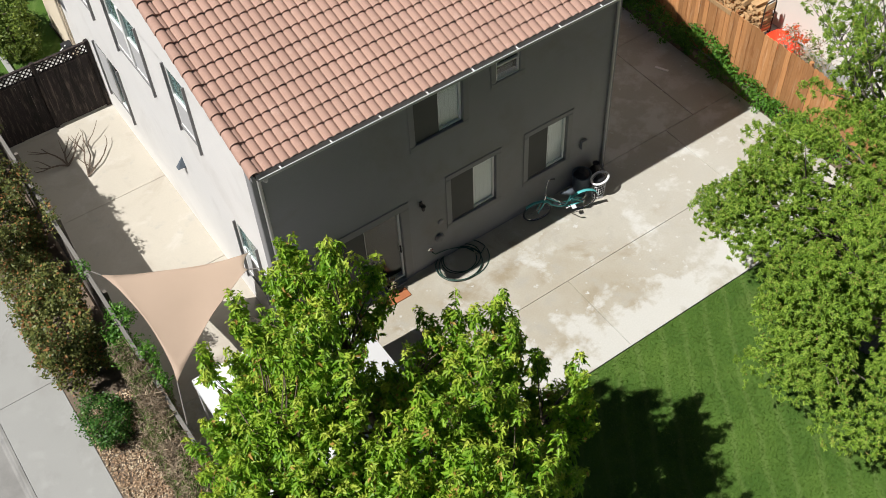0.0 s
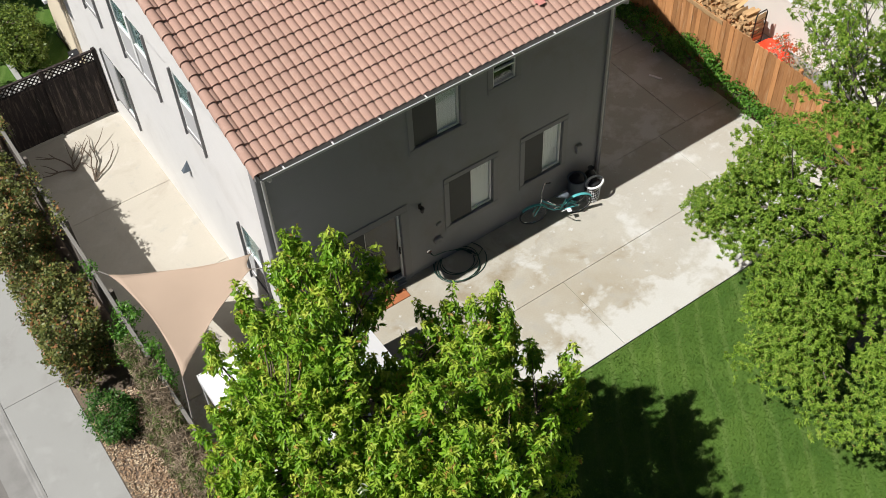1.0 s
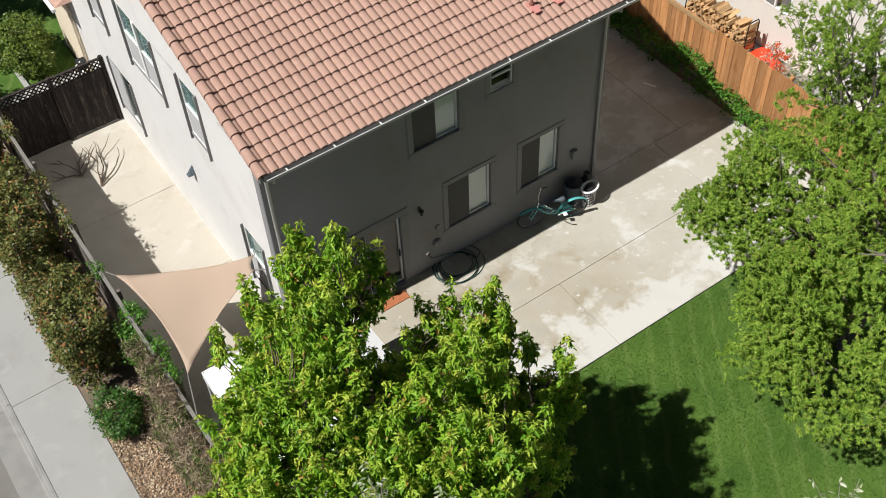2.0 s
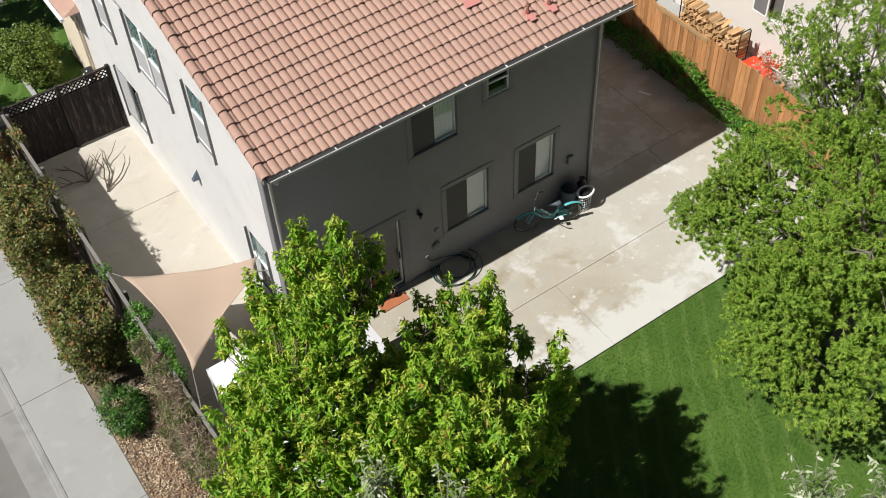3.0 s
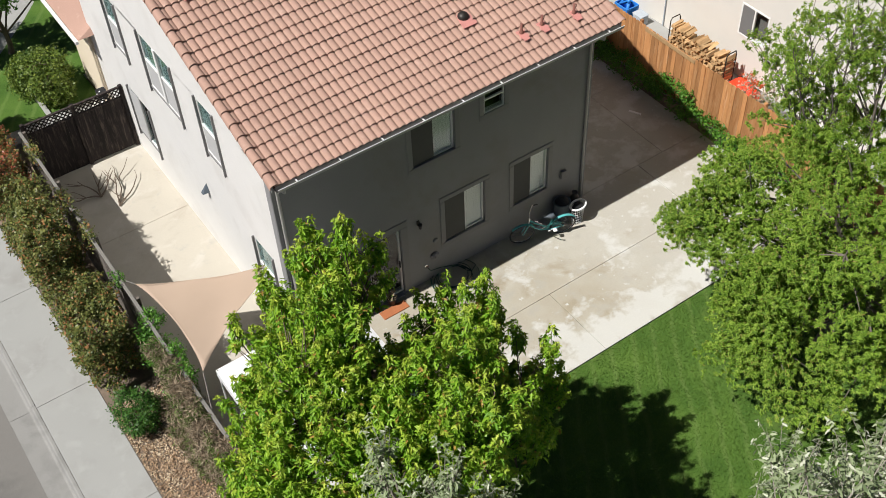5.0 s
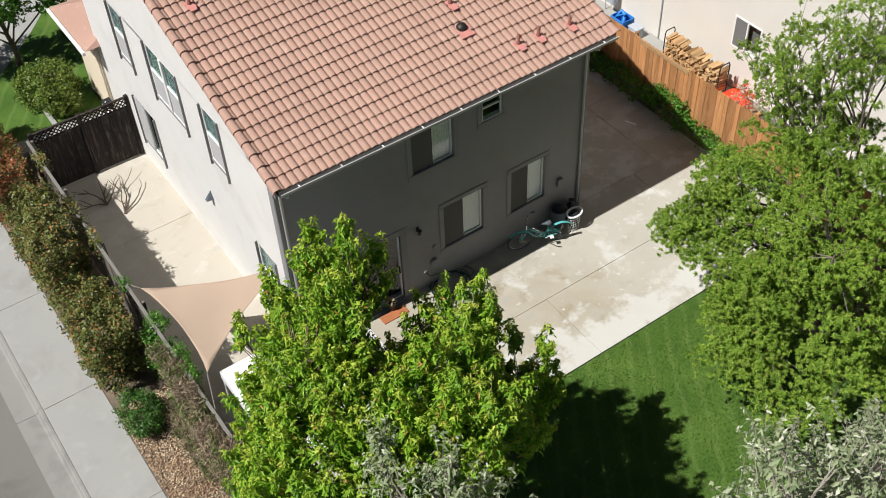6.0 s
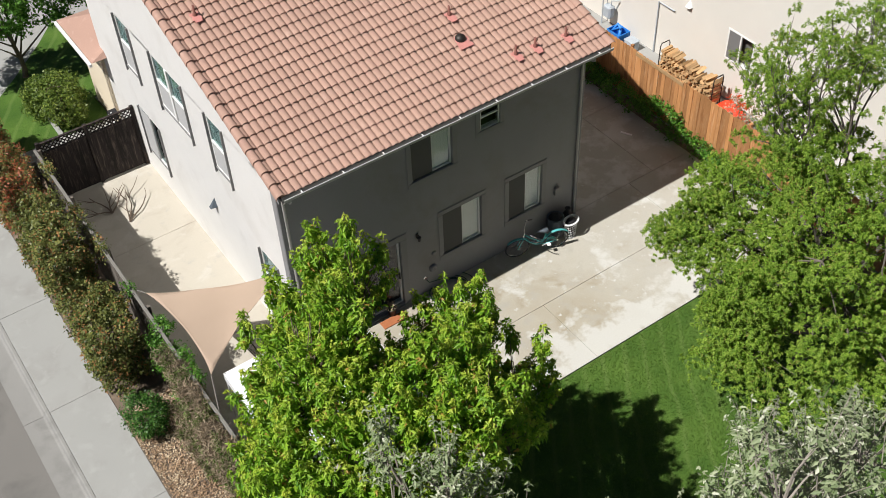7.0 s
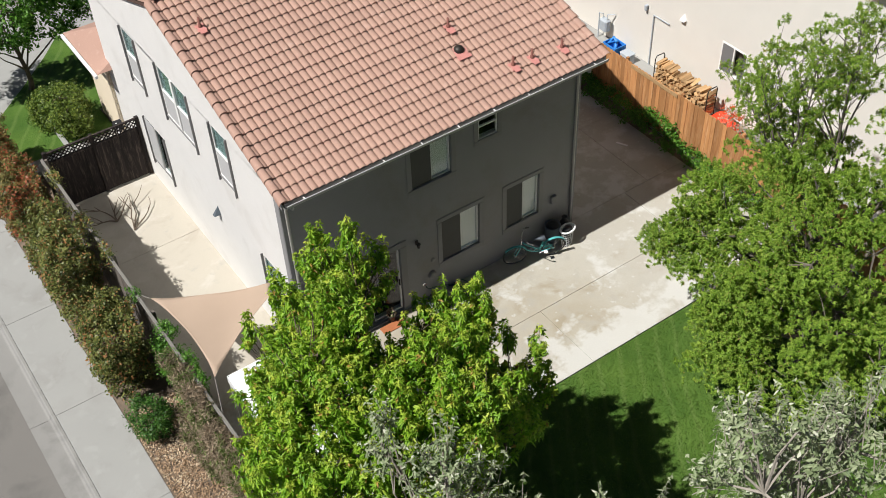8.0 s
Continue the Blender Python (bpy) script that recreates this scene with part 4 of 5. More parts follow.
for tip, k in BOUGHS:
    tp, f = Vector(tip) - ash_base, FORKS[k]
    mid = f.lerp(tp, 0.45) + Vector(((tp.x - f.x) * 0.15, (tp.y - f.y) * 0.15, -0.1))
    line = [f, f.lerp(mid, 0.5) + Vector(rng.normal(size=3)) * 0.04, mid, mid.lerp(tp, 0.5) + Vector(rng.normal(size=3)) * 0.06, tp]
    q.tube(line, [0.028, 0.024, 0.02, 0.014, 0.006], 6)
    ends.append(tp)
    end_dirs.append((tp - mid).normalized())
    for j in range(16):
        u = rng.uniform(0.3, 1.0)
        s0 = mid.lerp(tp, (u - 0.45) / 0.55) if u > 0.45 else f.lerp(mid, u / 0.45)
        d = Vector((rng.normal() * 0.5, rng.normal() * 0.5, 0.9)).normalized()
        e = s0 + d * rng.uniform(0.3, 0.75)
        q.tube([s0, s0.lerp(e, 0.5) + Vector(rng.normal(size=3)) * 0.03, e], [0.009, 0.007, 0.003], 4, caps=False)
        ends.append(e)
        end_dirs.append(d)
tagged(part("bough", q, M["ashbark"], ash, "slender grey-brown upright branches"), kind="stuff")
starts, axes = rosettes(ends, end_dirs, 0.21, 9)
shoots("open_crown", starts, axes, [0.11 * rng.uniform(0.7, 1.3) for _ in starts], 17, 0.072, NARROW, M["ash"], ash, 0.05, 0.1, 0.5)

SILVER = dict(gap=0.36, lump=0.6, depth=0.6, lean=0.8, length=0.55, twig_r=0.007, per=19, size=0.092, shape=DROOP, material=M["silver"], rad=0.12, hang=0.2, droop=0.35)
shoot_tree("tall tree with silvery grey-green leaves", (2.4, 2.4, -0.03), (1.9, 3.4, 7.8), 0.1,
           [(1.75, 4.3, 8.6, 0.35, 0.35, 0.8), (2.2, 3.6, 8.1, 0.5, 0.55, 1.0), (1.6, 2.9, 7.8, 0.65, 0.55, 1.0), (2.8, 3.6, 7.4, 0.5, 0.45, 0.9), (2.6, 2.6, 7.3, 0.6, 0.5, 0.9)], M["palebark"], 26, **SILVER)
shoot_tree("tall tree with silvery grey-green leaves", (5.2, -1.2, -0.03), (5.0, -1.0, 10.0), 0.12,
           [(4.5, 0.0, 10.6, 0.5, 0.6, 1.0), (5.4, -0.6, 10.2, 1.0, 1.0, 1.3), (4.0, -0.6, 9.8, 0.7, 0.7, 1.2), (5.6, 0.4, 9.6, 0.7, 0.7, 1.1), (3.3, -0.6, 9.2, 0.6, 0.6, 1.0), (4.9, 0.5, 9.4, 0.6, 0.5, 0.9), (3.9, 0.3, 11.3, 0.3, 0.3, 0.6), (3.3, 0.9, 9.7, 0.3, 0.2, 0.4), (2.85, 1.15, 9.65, 0.25, 0.15, 0.35), (4.35, 0.95, 9.6, 0.3, 0.25, 0.5), (5.2, 1.2, 9.5, 0.4, 0.3, 0.6), (6.2, 0.6, 9.3, 0.5, 0.5, 0.8)],
           M["palebark"], 26, **SILVER)


def shrub(name, label, category, base, blobs, leafargs, twig=True, group=""):
    t = thing(name, label, category, pose(*base), group)
    local = [(b[0] - base[0], b[1] - base[1], b[2] - base[2], *b[3:]) for b in blobs]
    _, pts = foliage("leaves", local, parent=t, **leafargs)
    if twig:
        limbs("stem_wood", (0, 0, 0), (0.02, 0.02, 0.5 * max(b[2] for b in local) + 0.2), 0.04, pts[:90], M["bark"], t, 8)
    return t


HEDGE = dict(gap=0.15, per=27, sub_r=0.14, size=0.08, shape=OVAL, material=M["hedge"], lump=0.34, up=0.5, boxy=0.72, depth_most=0.4, spread=0.7)
for y0, y1, top, x, leaf in ((14.25, 16.7, 2.42, 0.5, "hedge"), (17.3, 20.2, 2.85, 0.56, "hedge"), (20.85, 23.1, 2.45, 0.5, "redhedge"), (23.6, 26.0, 2.1, 0.5, "redhedge")):
    cy = (y0 + y1) / 2
    shrub("hedge", "clipped photinia hedge with bronze-red top leaves", "hedge", (0.55, cy, 0.0),
          [(x, cy, top / 2 + 0.08, 0.62, (y1 - y0) / 2 * 0.86, top / 2 * 0.88)], dict(HEDGE, material=M[leaf]), group="hedges beside the pavement")
BUSH = dict(gap=0.16, per=34, sub_r=0.14, size=0.06, shape=OVAL, material=M["bush"], lump=0.3, up=0.5, depth_most=0.35, spread=0.7)
shrub("bush", "round green bush at the end of the hedge", "bush", (0.45, 13.35, 0.0), [(0.42, 13.4, 0.55, 0.48, 0.55, 0.55)], BUSH)
shrub("bush", "dark green bush beside the front lawn", "bush", (3.2, 26.0, 0.0), [(3.2, 26.1, 0.7, 0.7, 1.15, 0.75), (2.7, 26.6, 0.6, 0.5, 0.7, 0.6)],
      dict(BUSH, gap=0.2, per=44, sub_r=0.2, size=0.085, material=M["laurel"]))

IVY = dict(gap=0.17, per=24, sub_r=0.15, size=0.08, shape=OVAL, material=M["ivy"], lump=0.3, up=0.6, depth_most=0.3, spread=0.6)
ivy = thing("ivy", "green ivy bed along the foot of the cedar fence", "ivy", pose(17.5, 14, 0), "", "stuff")
foliage("leaves", [(0, -2.9, 0.1, 0.28, 1.3, 0.3), (-0.05, -0.9, 0.12, 0.28, 1.3, 0.34), (0, 0.6, 0.3, 0.26, 0.9, 0.55), (0, 2.4, 0.2, 0.34, 1.4, 0.4), (-0.05, 4.4, 0.2, 0.4, 1.4, 0.45),
                   (0, 6.6, 0.2, 0.4, 1.4, 0.4)], parent=ivy, **IVY)
vine = thing("vine", "green vine climbing over the weathered fence", "vine", pose(1.45, 13.4, 0), "", "stuff")
foliage("leaves", [(-0.12, 0.9, 1.1, 0.16, 0.35, 0.8), (0.1, 1.0, 1.85, 0.2, 0.3, 0.18), (0.12, 0.0, 1.8, 0.18, 0.4, 0.2), (0.1, -0.7, 1.8, 0.15, 0.4, 0.2), (-0.15, -0.3, 0.7, 0.14, 0.3, 0.5),
                   (-0.05, 2.6, 1.9, 0.12, 0.25, 0.15), (-0.15, -1.2, 1.2, 0.14, 0.5, 0.5), (-0.14, 0.3, 1.4, 0.12, 0.4, 0.5), (-0.15, -1.6, 0.6, 0.15, 0.4, 0.4)], parent=vine, **dict(IVY, gap=0.15, size=0.065))
# Creeper added to cast a leafy shadow edge on the slabs; fence is bare here.
shadow_fringe = thing("creeper", "added creeper that gives the fence shadow a leafy edge", "creeper", pose(1.45, 18.4, 0))
foliage("leaves", [(0.0, -0.6, 1.92, 0.1, 0.5, 0.2), (0.0, 0.6, 1.92, 0.1, 0.6, 0.24), (0.0, 3.0, 1.92, 0.1, 0.5, 0.22)], parent=shadow_fringe, **dict(IVY, gap=0.18, per=16, size=0.07, material=M["hedge"]))
dead_vine = tagged(thing("dry_vine", "dry brown tangle of dead vine on the fence", "vine", pose(1.35, 12.4, 0)), kind="stuff")
TWIG = [(0, -0.9), (0.035, 0), (0, 0.9), (-0.035, 0)]
foliage("tangle", [(-0.02, 0.2, 1.6, 0.2, 1.4, 0.45), (-0.02, -2.2, 1.6, 0.2, 1.2, 0.45), (-0.15, -0.8, 0.9, 0.2, 1.0, 0.8), (-0.2, -0.4, 0.4, 0.3, 1.2, 0.4), (-0.1, -2.4, 0.9, 0.2, 0.9, 0.8)], parent=dead_vine, gap=0.1, per=40,
        sub_r=0.14, size=0.1, shape=TWIG, material=M["dry"], lump=0.4, up=0.0, spread=1.2, depth_most=0.5)
tree("slender street tree on the front lawn", (2.9, 28.9, 0.0), (3.0, 29.0, 3.2), 0.09,
     [(2.6, 28.9, 2.5, 1.1, 1.0, 0.8), (4.2, 29.2, 2.4, 1.1, 1.0, 0.8), (5.4, 29.6, 2.5, 1.0, 1.0, 0.8), (1.4, 29.4, 2.5, 1.0, 1.0, 0.8), (3.4, 29.2, 3.4, 1.4, 1.3, 1.0)],
     dict(gap=0.46, per=70, sub_r=0.33, size=0.12, shape=OVAL, material=M["ivy"], lump=0.5, up=0.6, tall=0.8), M["bark"])

structure("lawn_edging", Geo().box((2.66, 24.7, -0.1), (2.8, 26.6, 0.12), c=0.01), M["walkc"], "pale concrete edging beside the front lawn", "edging")
reel = thing("hose_reel", "dark hose reel with a pale hose by the wing", "hose reel", pose(4.12, 23.95, 0))
part("drum", Geo().tube([(-0.12, 0, 0.95), (0.12, 0, 0.95)], 0.17, 14), M["black"], reel)
for x in (-0.13, 0.13):
    part("stand_leg", Geo().tube([(x, -0.15, 0), (x, 0, 0.95), (x, 0.15, 0)], 0.016, 6), M["steel"], reel)
part("hose_loop", Geo().tube([(-0.05, -0.17, 0.95), (-0.14, -0.28, 0.6), (-0.24, -0.22, 0.3), (-0.3, 0.05, 0.5), (-0.2, 0.1, 0.85), (-0.05, -0.1, 1.12)], 0.016, 6), M["white"], reel, "pale garden hose", True)

# soil bed with leaf litter between pavement and fence
g = Geo().box((-0.018, -20, -0.3), (1.4, 24.5, -0.02))
structure("soil_bed", g, M["soil"], "dry soil bed between pavement and fence", "ground")
n = 11000
c = np.stack([rng.uniform(0.0, 1.4, n), rng.uniform(8.5, 14.2, n), rng.uniform(-0.02, 0.05, n)], 1)
me = leaf_mesh("leaf_litter", c, rng.normal(size=(n, 3)) * 0.6 + np.array((0, 0, 1.0)), rng.uniform(0.03, 0.075, n), OVAL, M["litter"], 0.4)
tagged(part("leaf_litter", me, None), "fallen dry brown leaves on the soil bed", "leaf litter", "", "stuff")
# grass blades over the lawn
n = 90000
c = np.stack([rng.uniform(4.0, 16.5, n), rng.uniform(2.0, 8.82, n), rng.uniform(-0.03, -0.015, n)], 1)
me = leaf_mesh("grass", c, rng.normal(size=(n, 3)) * np.array((1, 1, 0.35)), rng.uniform(0.02, 0.04, n), [(0, -0.9), (0.22, 0), (0, 0.9), (-0.22, 0)], M["blade"], 0.4)
tagged(part("grass", me, None), "short mown green grass blades on the lawn", "grass", "", "stuff")

# ---- things on the house ----


def roof_pose(x, y, dz=0.0):
    return pose(x, y, roof_z(y) + dz, math.degrees(math.atan(SLOPE)), 0, 0)


PIPES = [(11.06, 13.42), (11.62, 13.40), (12.49, 13.33), (10.31, 15.02), (5.06, 17.46)]
for x, y in PIPES:
    st = part("roof_pipe", Geo().lathe([(0.03, 0), (0.03, 0.3), (0.022, 0.3), (0.022, 0.1)], seg=12), M["pipe"], house, "rust-red vent pipe", True, pose(x, y, roof_z(y) + 0.02))
    q = Geo()
    for i in range(4):
        w = 0.085 + 0.025 * (i % 2)
        q.box((-w, -0.22 + 0.08 * i, 0.072 - 0.012 * i), (w, -0.14 + 0.08 * i, 0.083 - 0.012 * i), c=0.004)
    ob = part("flashing", q, M["flashing"], st, "pink primed flashing", m=Matrix.Translation((0, 0.0, 0.0)) @ pose(0, 0, 0, math.degrees(math.atan(SLOPE)), 0, 0))
    part("collar", Geo().lathe([(0.055, 0.05), (0.045, 0.11), (0.032, 0.12)], seg=12), M["pipe"], st, smooth=True)
    part("bracket", Geo().tube([(0, 0, 0.16), (0.07, 0.01, 0.19), (0.075, 0.01, 0.26)], 0.012, 6), M["pipe"], st)
vent_ = part("roof_vent", Geo().lathe([(0.13, 0.0), (0.13, 0.04), (0.11, 0.09), (0.06, 0.12), (0.0, 0.13)], seg=16), M["steel"], house, "dark roof vent hood", True, roof_pose(10.14, 14.35, 0.05))
q = Geo()
for i in range(4):
    q.box((-0.19 + 0.02 * i, -0.30 + 0.1 * i, 0.03 - 0.008 * i), (0.19 - 0.03 * (i % 2), -0.20 + 0.1 * i, 0.042 - 0.008 * i), c=0.004)
part("flashing", q, M["flashing"], vent_, "pink primed flashing")

lamp = part("wall_lamp", Geo().box((-0.05, -0.03, -0.1), (0.05, 0.0, 0.1), c=0.01), M["steel"], house, "dark wall lantern", m=pose(7.83, Y0 - 0.002, 2.15))
part("arm", Geo().tube([(0, -0.02, 0.06), (0, -0.09, 0.1), (0, -0.13, 0.06)], 0.012, 6), M["steel"], lamp)
part("lantern", Geo().lathe([(0.0, 0.06), (0.07, 0.03), (0.075, 0.0), (0.06, -0.02), (0.045, -0.15), (0.0, -0.17)], (0, -0.13, 0.0), 12), M["black"], lamp, smooth=True)
lamp.scale = (0.75, 0.75, 0.75)
fau = part("faucet", Geo().lathe([(0.05, 0), (0.05, 0.01), (0.02, 0.02), (0.02, 0.1)], seg=12), M["chrome"], house, "garden tap", m=pose(7.98, Y0 - 0.001, 0.55, 90, 0, 0))
part("handle", Geo().tube([(-0.035, 0.05, 0.07), (0.035, 0.05, 0.07)], 0.012, 6), M["pipe"], fau)
# Vent shares the rear wall's colour, shade included.
part("dryer_vent", Geo().lathe([(0.12, 0), (0.12, 0.03), (0.09, 0.08), (0.05, 0.085), (0.0, 0.05)], seg=16), M["rear_shade"], house, "round brown wall vent", True,
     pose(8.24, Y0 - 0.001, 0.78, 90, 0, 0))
part("meter_box", Geo().box((0, -0.09, 0), (0.16, 0, 0.24), c=0.01), M["shade_trim"], house, "small grey electrical box", m=pose(12.15, Y0 - 0.001, 1.15))
part("outlet_cover", Geo().lathe([(0.07, 0), (0.07, 0.02), (0.05, 0.03), (0.0, 0.03)], seg=14), M["shade_trim"], house, "small round wall cover", True, pose(8.29, Y0 - 0.001, 1.27, 90, 0, 0))
# triangular vent hood on the sunlit wall, its dark colour standing in for shade
q = Geo().add([(0, 0, 0.17), (-0.1, 0, -0.07), (0.1, 0, -0.07), (-0.06, -0.17, -0.1), (0.06, -0.17, -0.1), (0, -0.05, 0.1)],
              [(0, 1, 3, 5), (5, 3, 4), (0, 5, 4, 2), (1, 2, 4, 3)])
part("vent_hood", q, M["barrel"], house, "small vent hood coloured dark for its shaded side", m=pose(X0 - 0.002, 17.15, 2.2, 0, 0, -90))
part("door_handle", Geo().box((0, -0.05, 0), (0.03, 0, 0.22), c=0.008), M["black"], house, m=pose(7.25, Y0 + 0.05, 0.95))
part("doorstep", Geo().box((5.3, Y0 - 0.09, 0.0), (7.3, Y0, 0.05), c=0.008), M["shade_trim"], house)

# ---- things in the yard ----
q = Geo()
A, B, C, D = Vector((1.68, 15.48, 2.02)), Vector((1.77, 12.08, 2.28)), Vector((4.15, 13.9, 1.95)), Vector((4.37, 14.3, 1.9))
n = 18
mid_ = (A + B + C + D) / 4
for i in range(n + 1):
    for k in range(n + 1):
        a, b = i / n, k / n
        p = A.lerp(D, a).lerp(B.lerp(C, a), b)
        side = max(4 * a * (1 - a) * (2 * b - 1) ** 2, 4 * b * (1 - b) * (2 * a - 1) ** 2 * (0.9 if a < 0.5 else 0.5))
        p = p.lerp(mid_, 0.17 * side * (abs(2 * a - 1) ** 4 + abs(2 * b - 1) ** 4))
        p.z -= 0.18 * 16 * a * (1 - a) * b * (1 - b) * 0.5 + 0.012 * math.sin(11 * a + 5 * b)
        q.v.append(tuple(p))
q.f += [(i * (n + 1) + k, (i + 1) * (n + 1) + k, (i + 1) * (n + 1) + k + 1, i * (n + 1) + k + 1) for i in range(n) for k in range(n)]
sail = thing("shade_sail", "tan cloth shade sail stretched from fence to house", "shade sail", pose(0, 0, 0))
cloth = part("cloth", q, M["sail"], sail, smooth=True)
mod = cloth.modifiers.new("thick", "SOLIDIFY")
mod.thickness = 0.006
for a, b in ((A, (1.56, 15.75, 1.96)), (B, (1.55, 11.4, 1.95)), (C, (4.39, 13.7, 2.0)), (D, (4.39, 14.4, 1.95))):
    part("rope", Geo().tube([a, b], 0.012, 6), M["capwood"], sail, "pale tie rope")

gaz = thing("gazebo", "white square canopy on thin legs under the maple", "gazebo", pose(3.6, 10.45, 0))
q, n = Geo(), 10
for i in range(n + 1):
    for k in range(n + 1):
        x, y = -1.6 + 3.2 * i / n, -1.5 + 3.0 * k / n
        q.v.append((x, y, 2.3 + 0.75 * (1 - max(abs(x) / 1.6, abs(y) / 1.5)) - 0.06 * math.sin(math.pi * i / n) * math.sin(math.pi * k / n)))
q.f += [(i * (n + 1) + k, (i + 1) * (n + 1) + k, (i + 1) * (n + 1) + k + 1, i * (n + 1) + k + 1) for i in range(n) for k in range(n)]
can = part("canopy", q, M["white"], gaz, "white canopy cloth")
for a, b in (((-1.6, -1.5), (1.6, -1.5)), ((1.6, -1.5), (1.6, 1.5)), ((1.6, 1.5), (-1.6, 1.5)), ((-1.6, 1.5), (-1.6, -1.5))):
    part("valance", Geo().add([(*a, 2.3), (*b, 2.3), (*b, 2.08), (*a, 2.08)], [(0, 1, 2, 3)]), M["white"], can)
for x in (-1.57, 1.57):
    for y in (-1.47, 1.47):
        part("leg", Geo().tube([(x, y, 0), (x, y, 2.3)], 0.02, 8), M["lip"], gaz)

# bicycle: local x forwards, wheels in the plane y = 0


def ring(r, z, x, thick, seg=28):
    return [(x + r * math.cos(2 * math.pi * i / seg), 0, z + r * math.sin(2 * math.pi * i / seg)) for i in range(seg)]


bike = thing("bicycle", "teal beach cruiser bicycle leaning by the wall", "bicycle", pose(11.19, 12.58, 0, 0, 0, 162) @ pose(0, 0, 0, -7, 0, 0) @ Matrix.Scale(1.02, 4))
R = 0.34
for x in (-0.54, 0.54):
    wh = part("wheel", Geo().tube(ring(R - 0.035, R, x, 0), 0.012, 6, True), M["chrome"], bike)
    part("tyre", Geo().tube(ring(R - 0.022, R, x, 0), 0.022, 8, True), M["black"], wh, smooth=True)
    q = Geo()
    for i in range(14):
        w = 2 * math.pi * i / 14
        q.tube([(x, 0.02 * (-1) ** i, R), (x + (R - 0.04) * math.cos(w), 0, R + (R - 0.04) * math.sin(w))], 0.002, 3, caps=False)
    part("spokes", q, M["chrome"], wh)
    part("hub", Geo().tube([(x, -0.05, R), (x, 0.05, R)], 0.025, 8), M["chrome"], wh)
    arc = [(x + (R + 0.03) * math.cos(w), R + (R + 0.03) * math.sin(w)) for w in [radians(a) for a in (range(20, 185, 15) if x < 0 else range(40, 170, 13))]]
    q = Geo()
    for px, pz in arc:
        q.v += [(px, -0.035, pz - 0.008), (px, 0, pz), (px, 0.035, pz - 0.008)]
    for i in range(len(arc) - 1):
        for k in (0, 1):
            q.f.append((i * 3 + k, i * 3 + k + 1, i * 3 + k + 4, i * 3 + k + 3))
    fe = part("fender", q, M["teal"], bike, smooth=True)
    fe.modifiers.new("thick", "SOLIDIFY").thickness = 0.004
q = Geo()
q.tube([(0.38, 0, 0.82), (0.18, 0, 0.62), (0.0, 0, 0.48), (-0.14, 0, 0.36)], 0.019, 8)
q.tube([(0.40, 0, 0.72), (0.22, 0, 0.47), (0.04, 0, 0.33), (-0.12, 0, 0.30)], 0.019, 8)
q.tube([(-0.12, 0, 0.30), (-0.2, 0, 0.55), (-0.24, 0, 0.74)], 0.017, 8)
for sy in (-0.05, 0.05):
    q.tube([(-0.12, sy * 0.5, 0.30), (-0.54, sy, R)], 0.011, 6).tube([(-0.21, sy * 0.5, 0.6), (-0.54, sy, R)], 0.011, 6)
    q.tube([(0.40, sy * 0.6, 0.68), (0.46, sy, 0.55), (0.54, sy, R)], 0.013, 6)
part("bike_tubes", q, M["teal"], bike, smooth=True)
hb = part("handlebar", Geo().tube([(0.14, -0.32, 0.96), (0.24, -0.28, 1.02), (0.36, -0.1, 0.98), (0.39, 0, 0.9), (0.36, 0.1, 0.98), (0.24, 0.28, 1.02), (0.14, 0.32, 0.96)], 0.012, 8), M["chrome"], bike, smooth=True)
for sy in (-1, 1):
    part("grip", Geo().tube([(0.06, sy * 0.34, 0.93), (0.17, sy * 0.31, 0.98)], 0.017, 8), M["black"], hb)
part("stem", Geo().tube([(0.40, 0, 0.70), (0.38, 0, 0.9)], 0.016, 8), M["chrome"], bike)
part("saddle", Geo().add([(0.06, 0, 0.80), (-0.08, 0.05, 0.80), (-0.2, 0.11, 0.80), (-0.28, 0.09, 0.81), (-0.28, -0.09, 0.81), (-0.2, -0.11, 0.80), (-0.08, -0.05, 0.80),
                          (0.04, 0, 0.85), (-0.1, 0, 0.86), (-0.25, 0, 0.87)],
                         [(0, 1, 7), (1, 8, 7), (1, 2, 8), (2, 9, 8), (2, 3, 9), (3, 4, 9), (4, 5, 9), (5, 8, 9), (5, 6, 8), (6, 7, 8), (6, 0, 7), (0, 6, 5, 4, 3, 2, 1)]),
     M["barrel"], bike, smooth=True)
part("chain_guard", Geo().box((-0.5, -0.065, 0.31), (-0.02, -0.05, 0.39), c=0.006), M["teal"], bike)
cr = part("crank", Geo().tube([(-0.12, -0.08, 0.3), (0.04, -0.08, 0.24)], 0.011, 6).tube([(-0.12, 0.08, 0.3), (-0.28, 0.08, 0.36)], 0.011, 6), M["chrome"], bike)
for x, y, z in ((0.04, -0.13, 0.24), (-0.28, 0.13, 0.36)):
    part("pedal", Geo().box((x - 0.05, y - 0.05, z - 0.01), (x + 0.05, y + 0.05, z + 0.01), c=0.004), M["white"], cr)
part("kickstand", Geo().tube([(-0.1, -0.03, 0.28), (-0.22, -0.24, 0.02)], 0.009, 6), M["chrome"], bike)

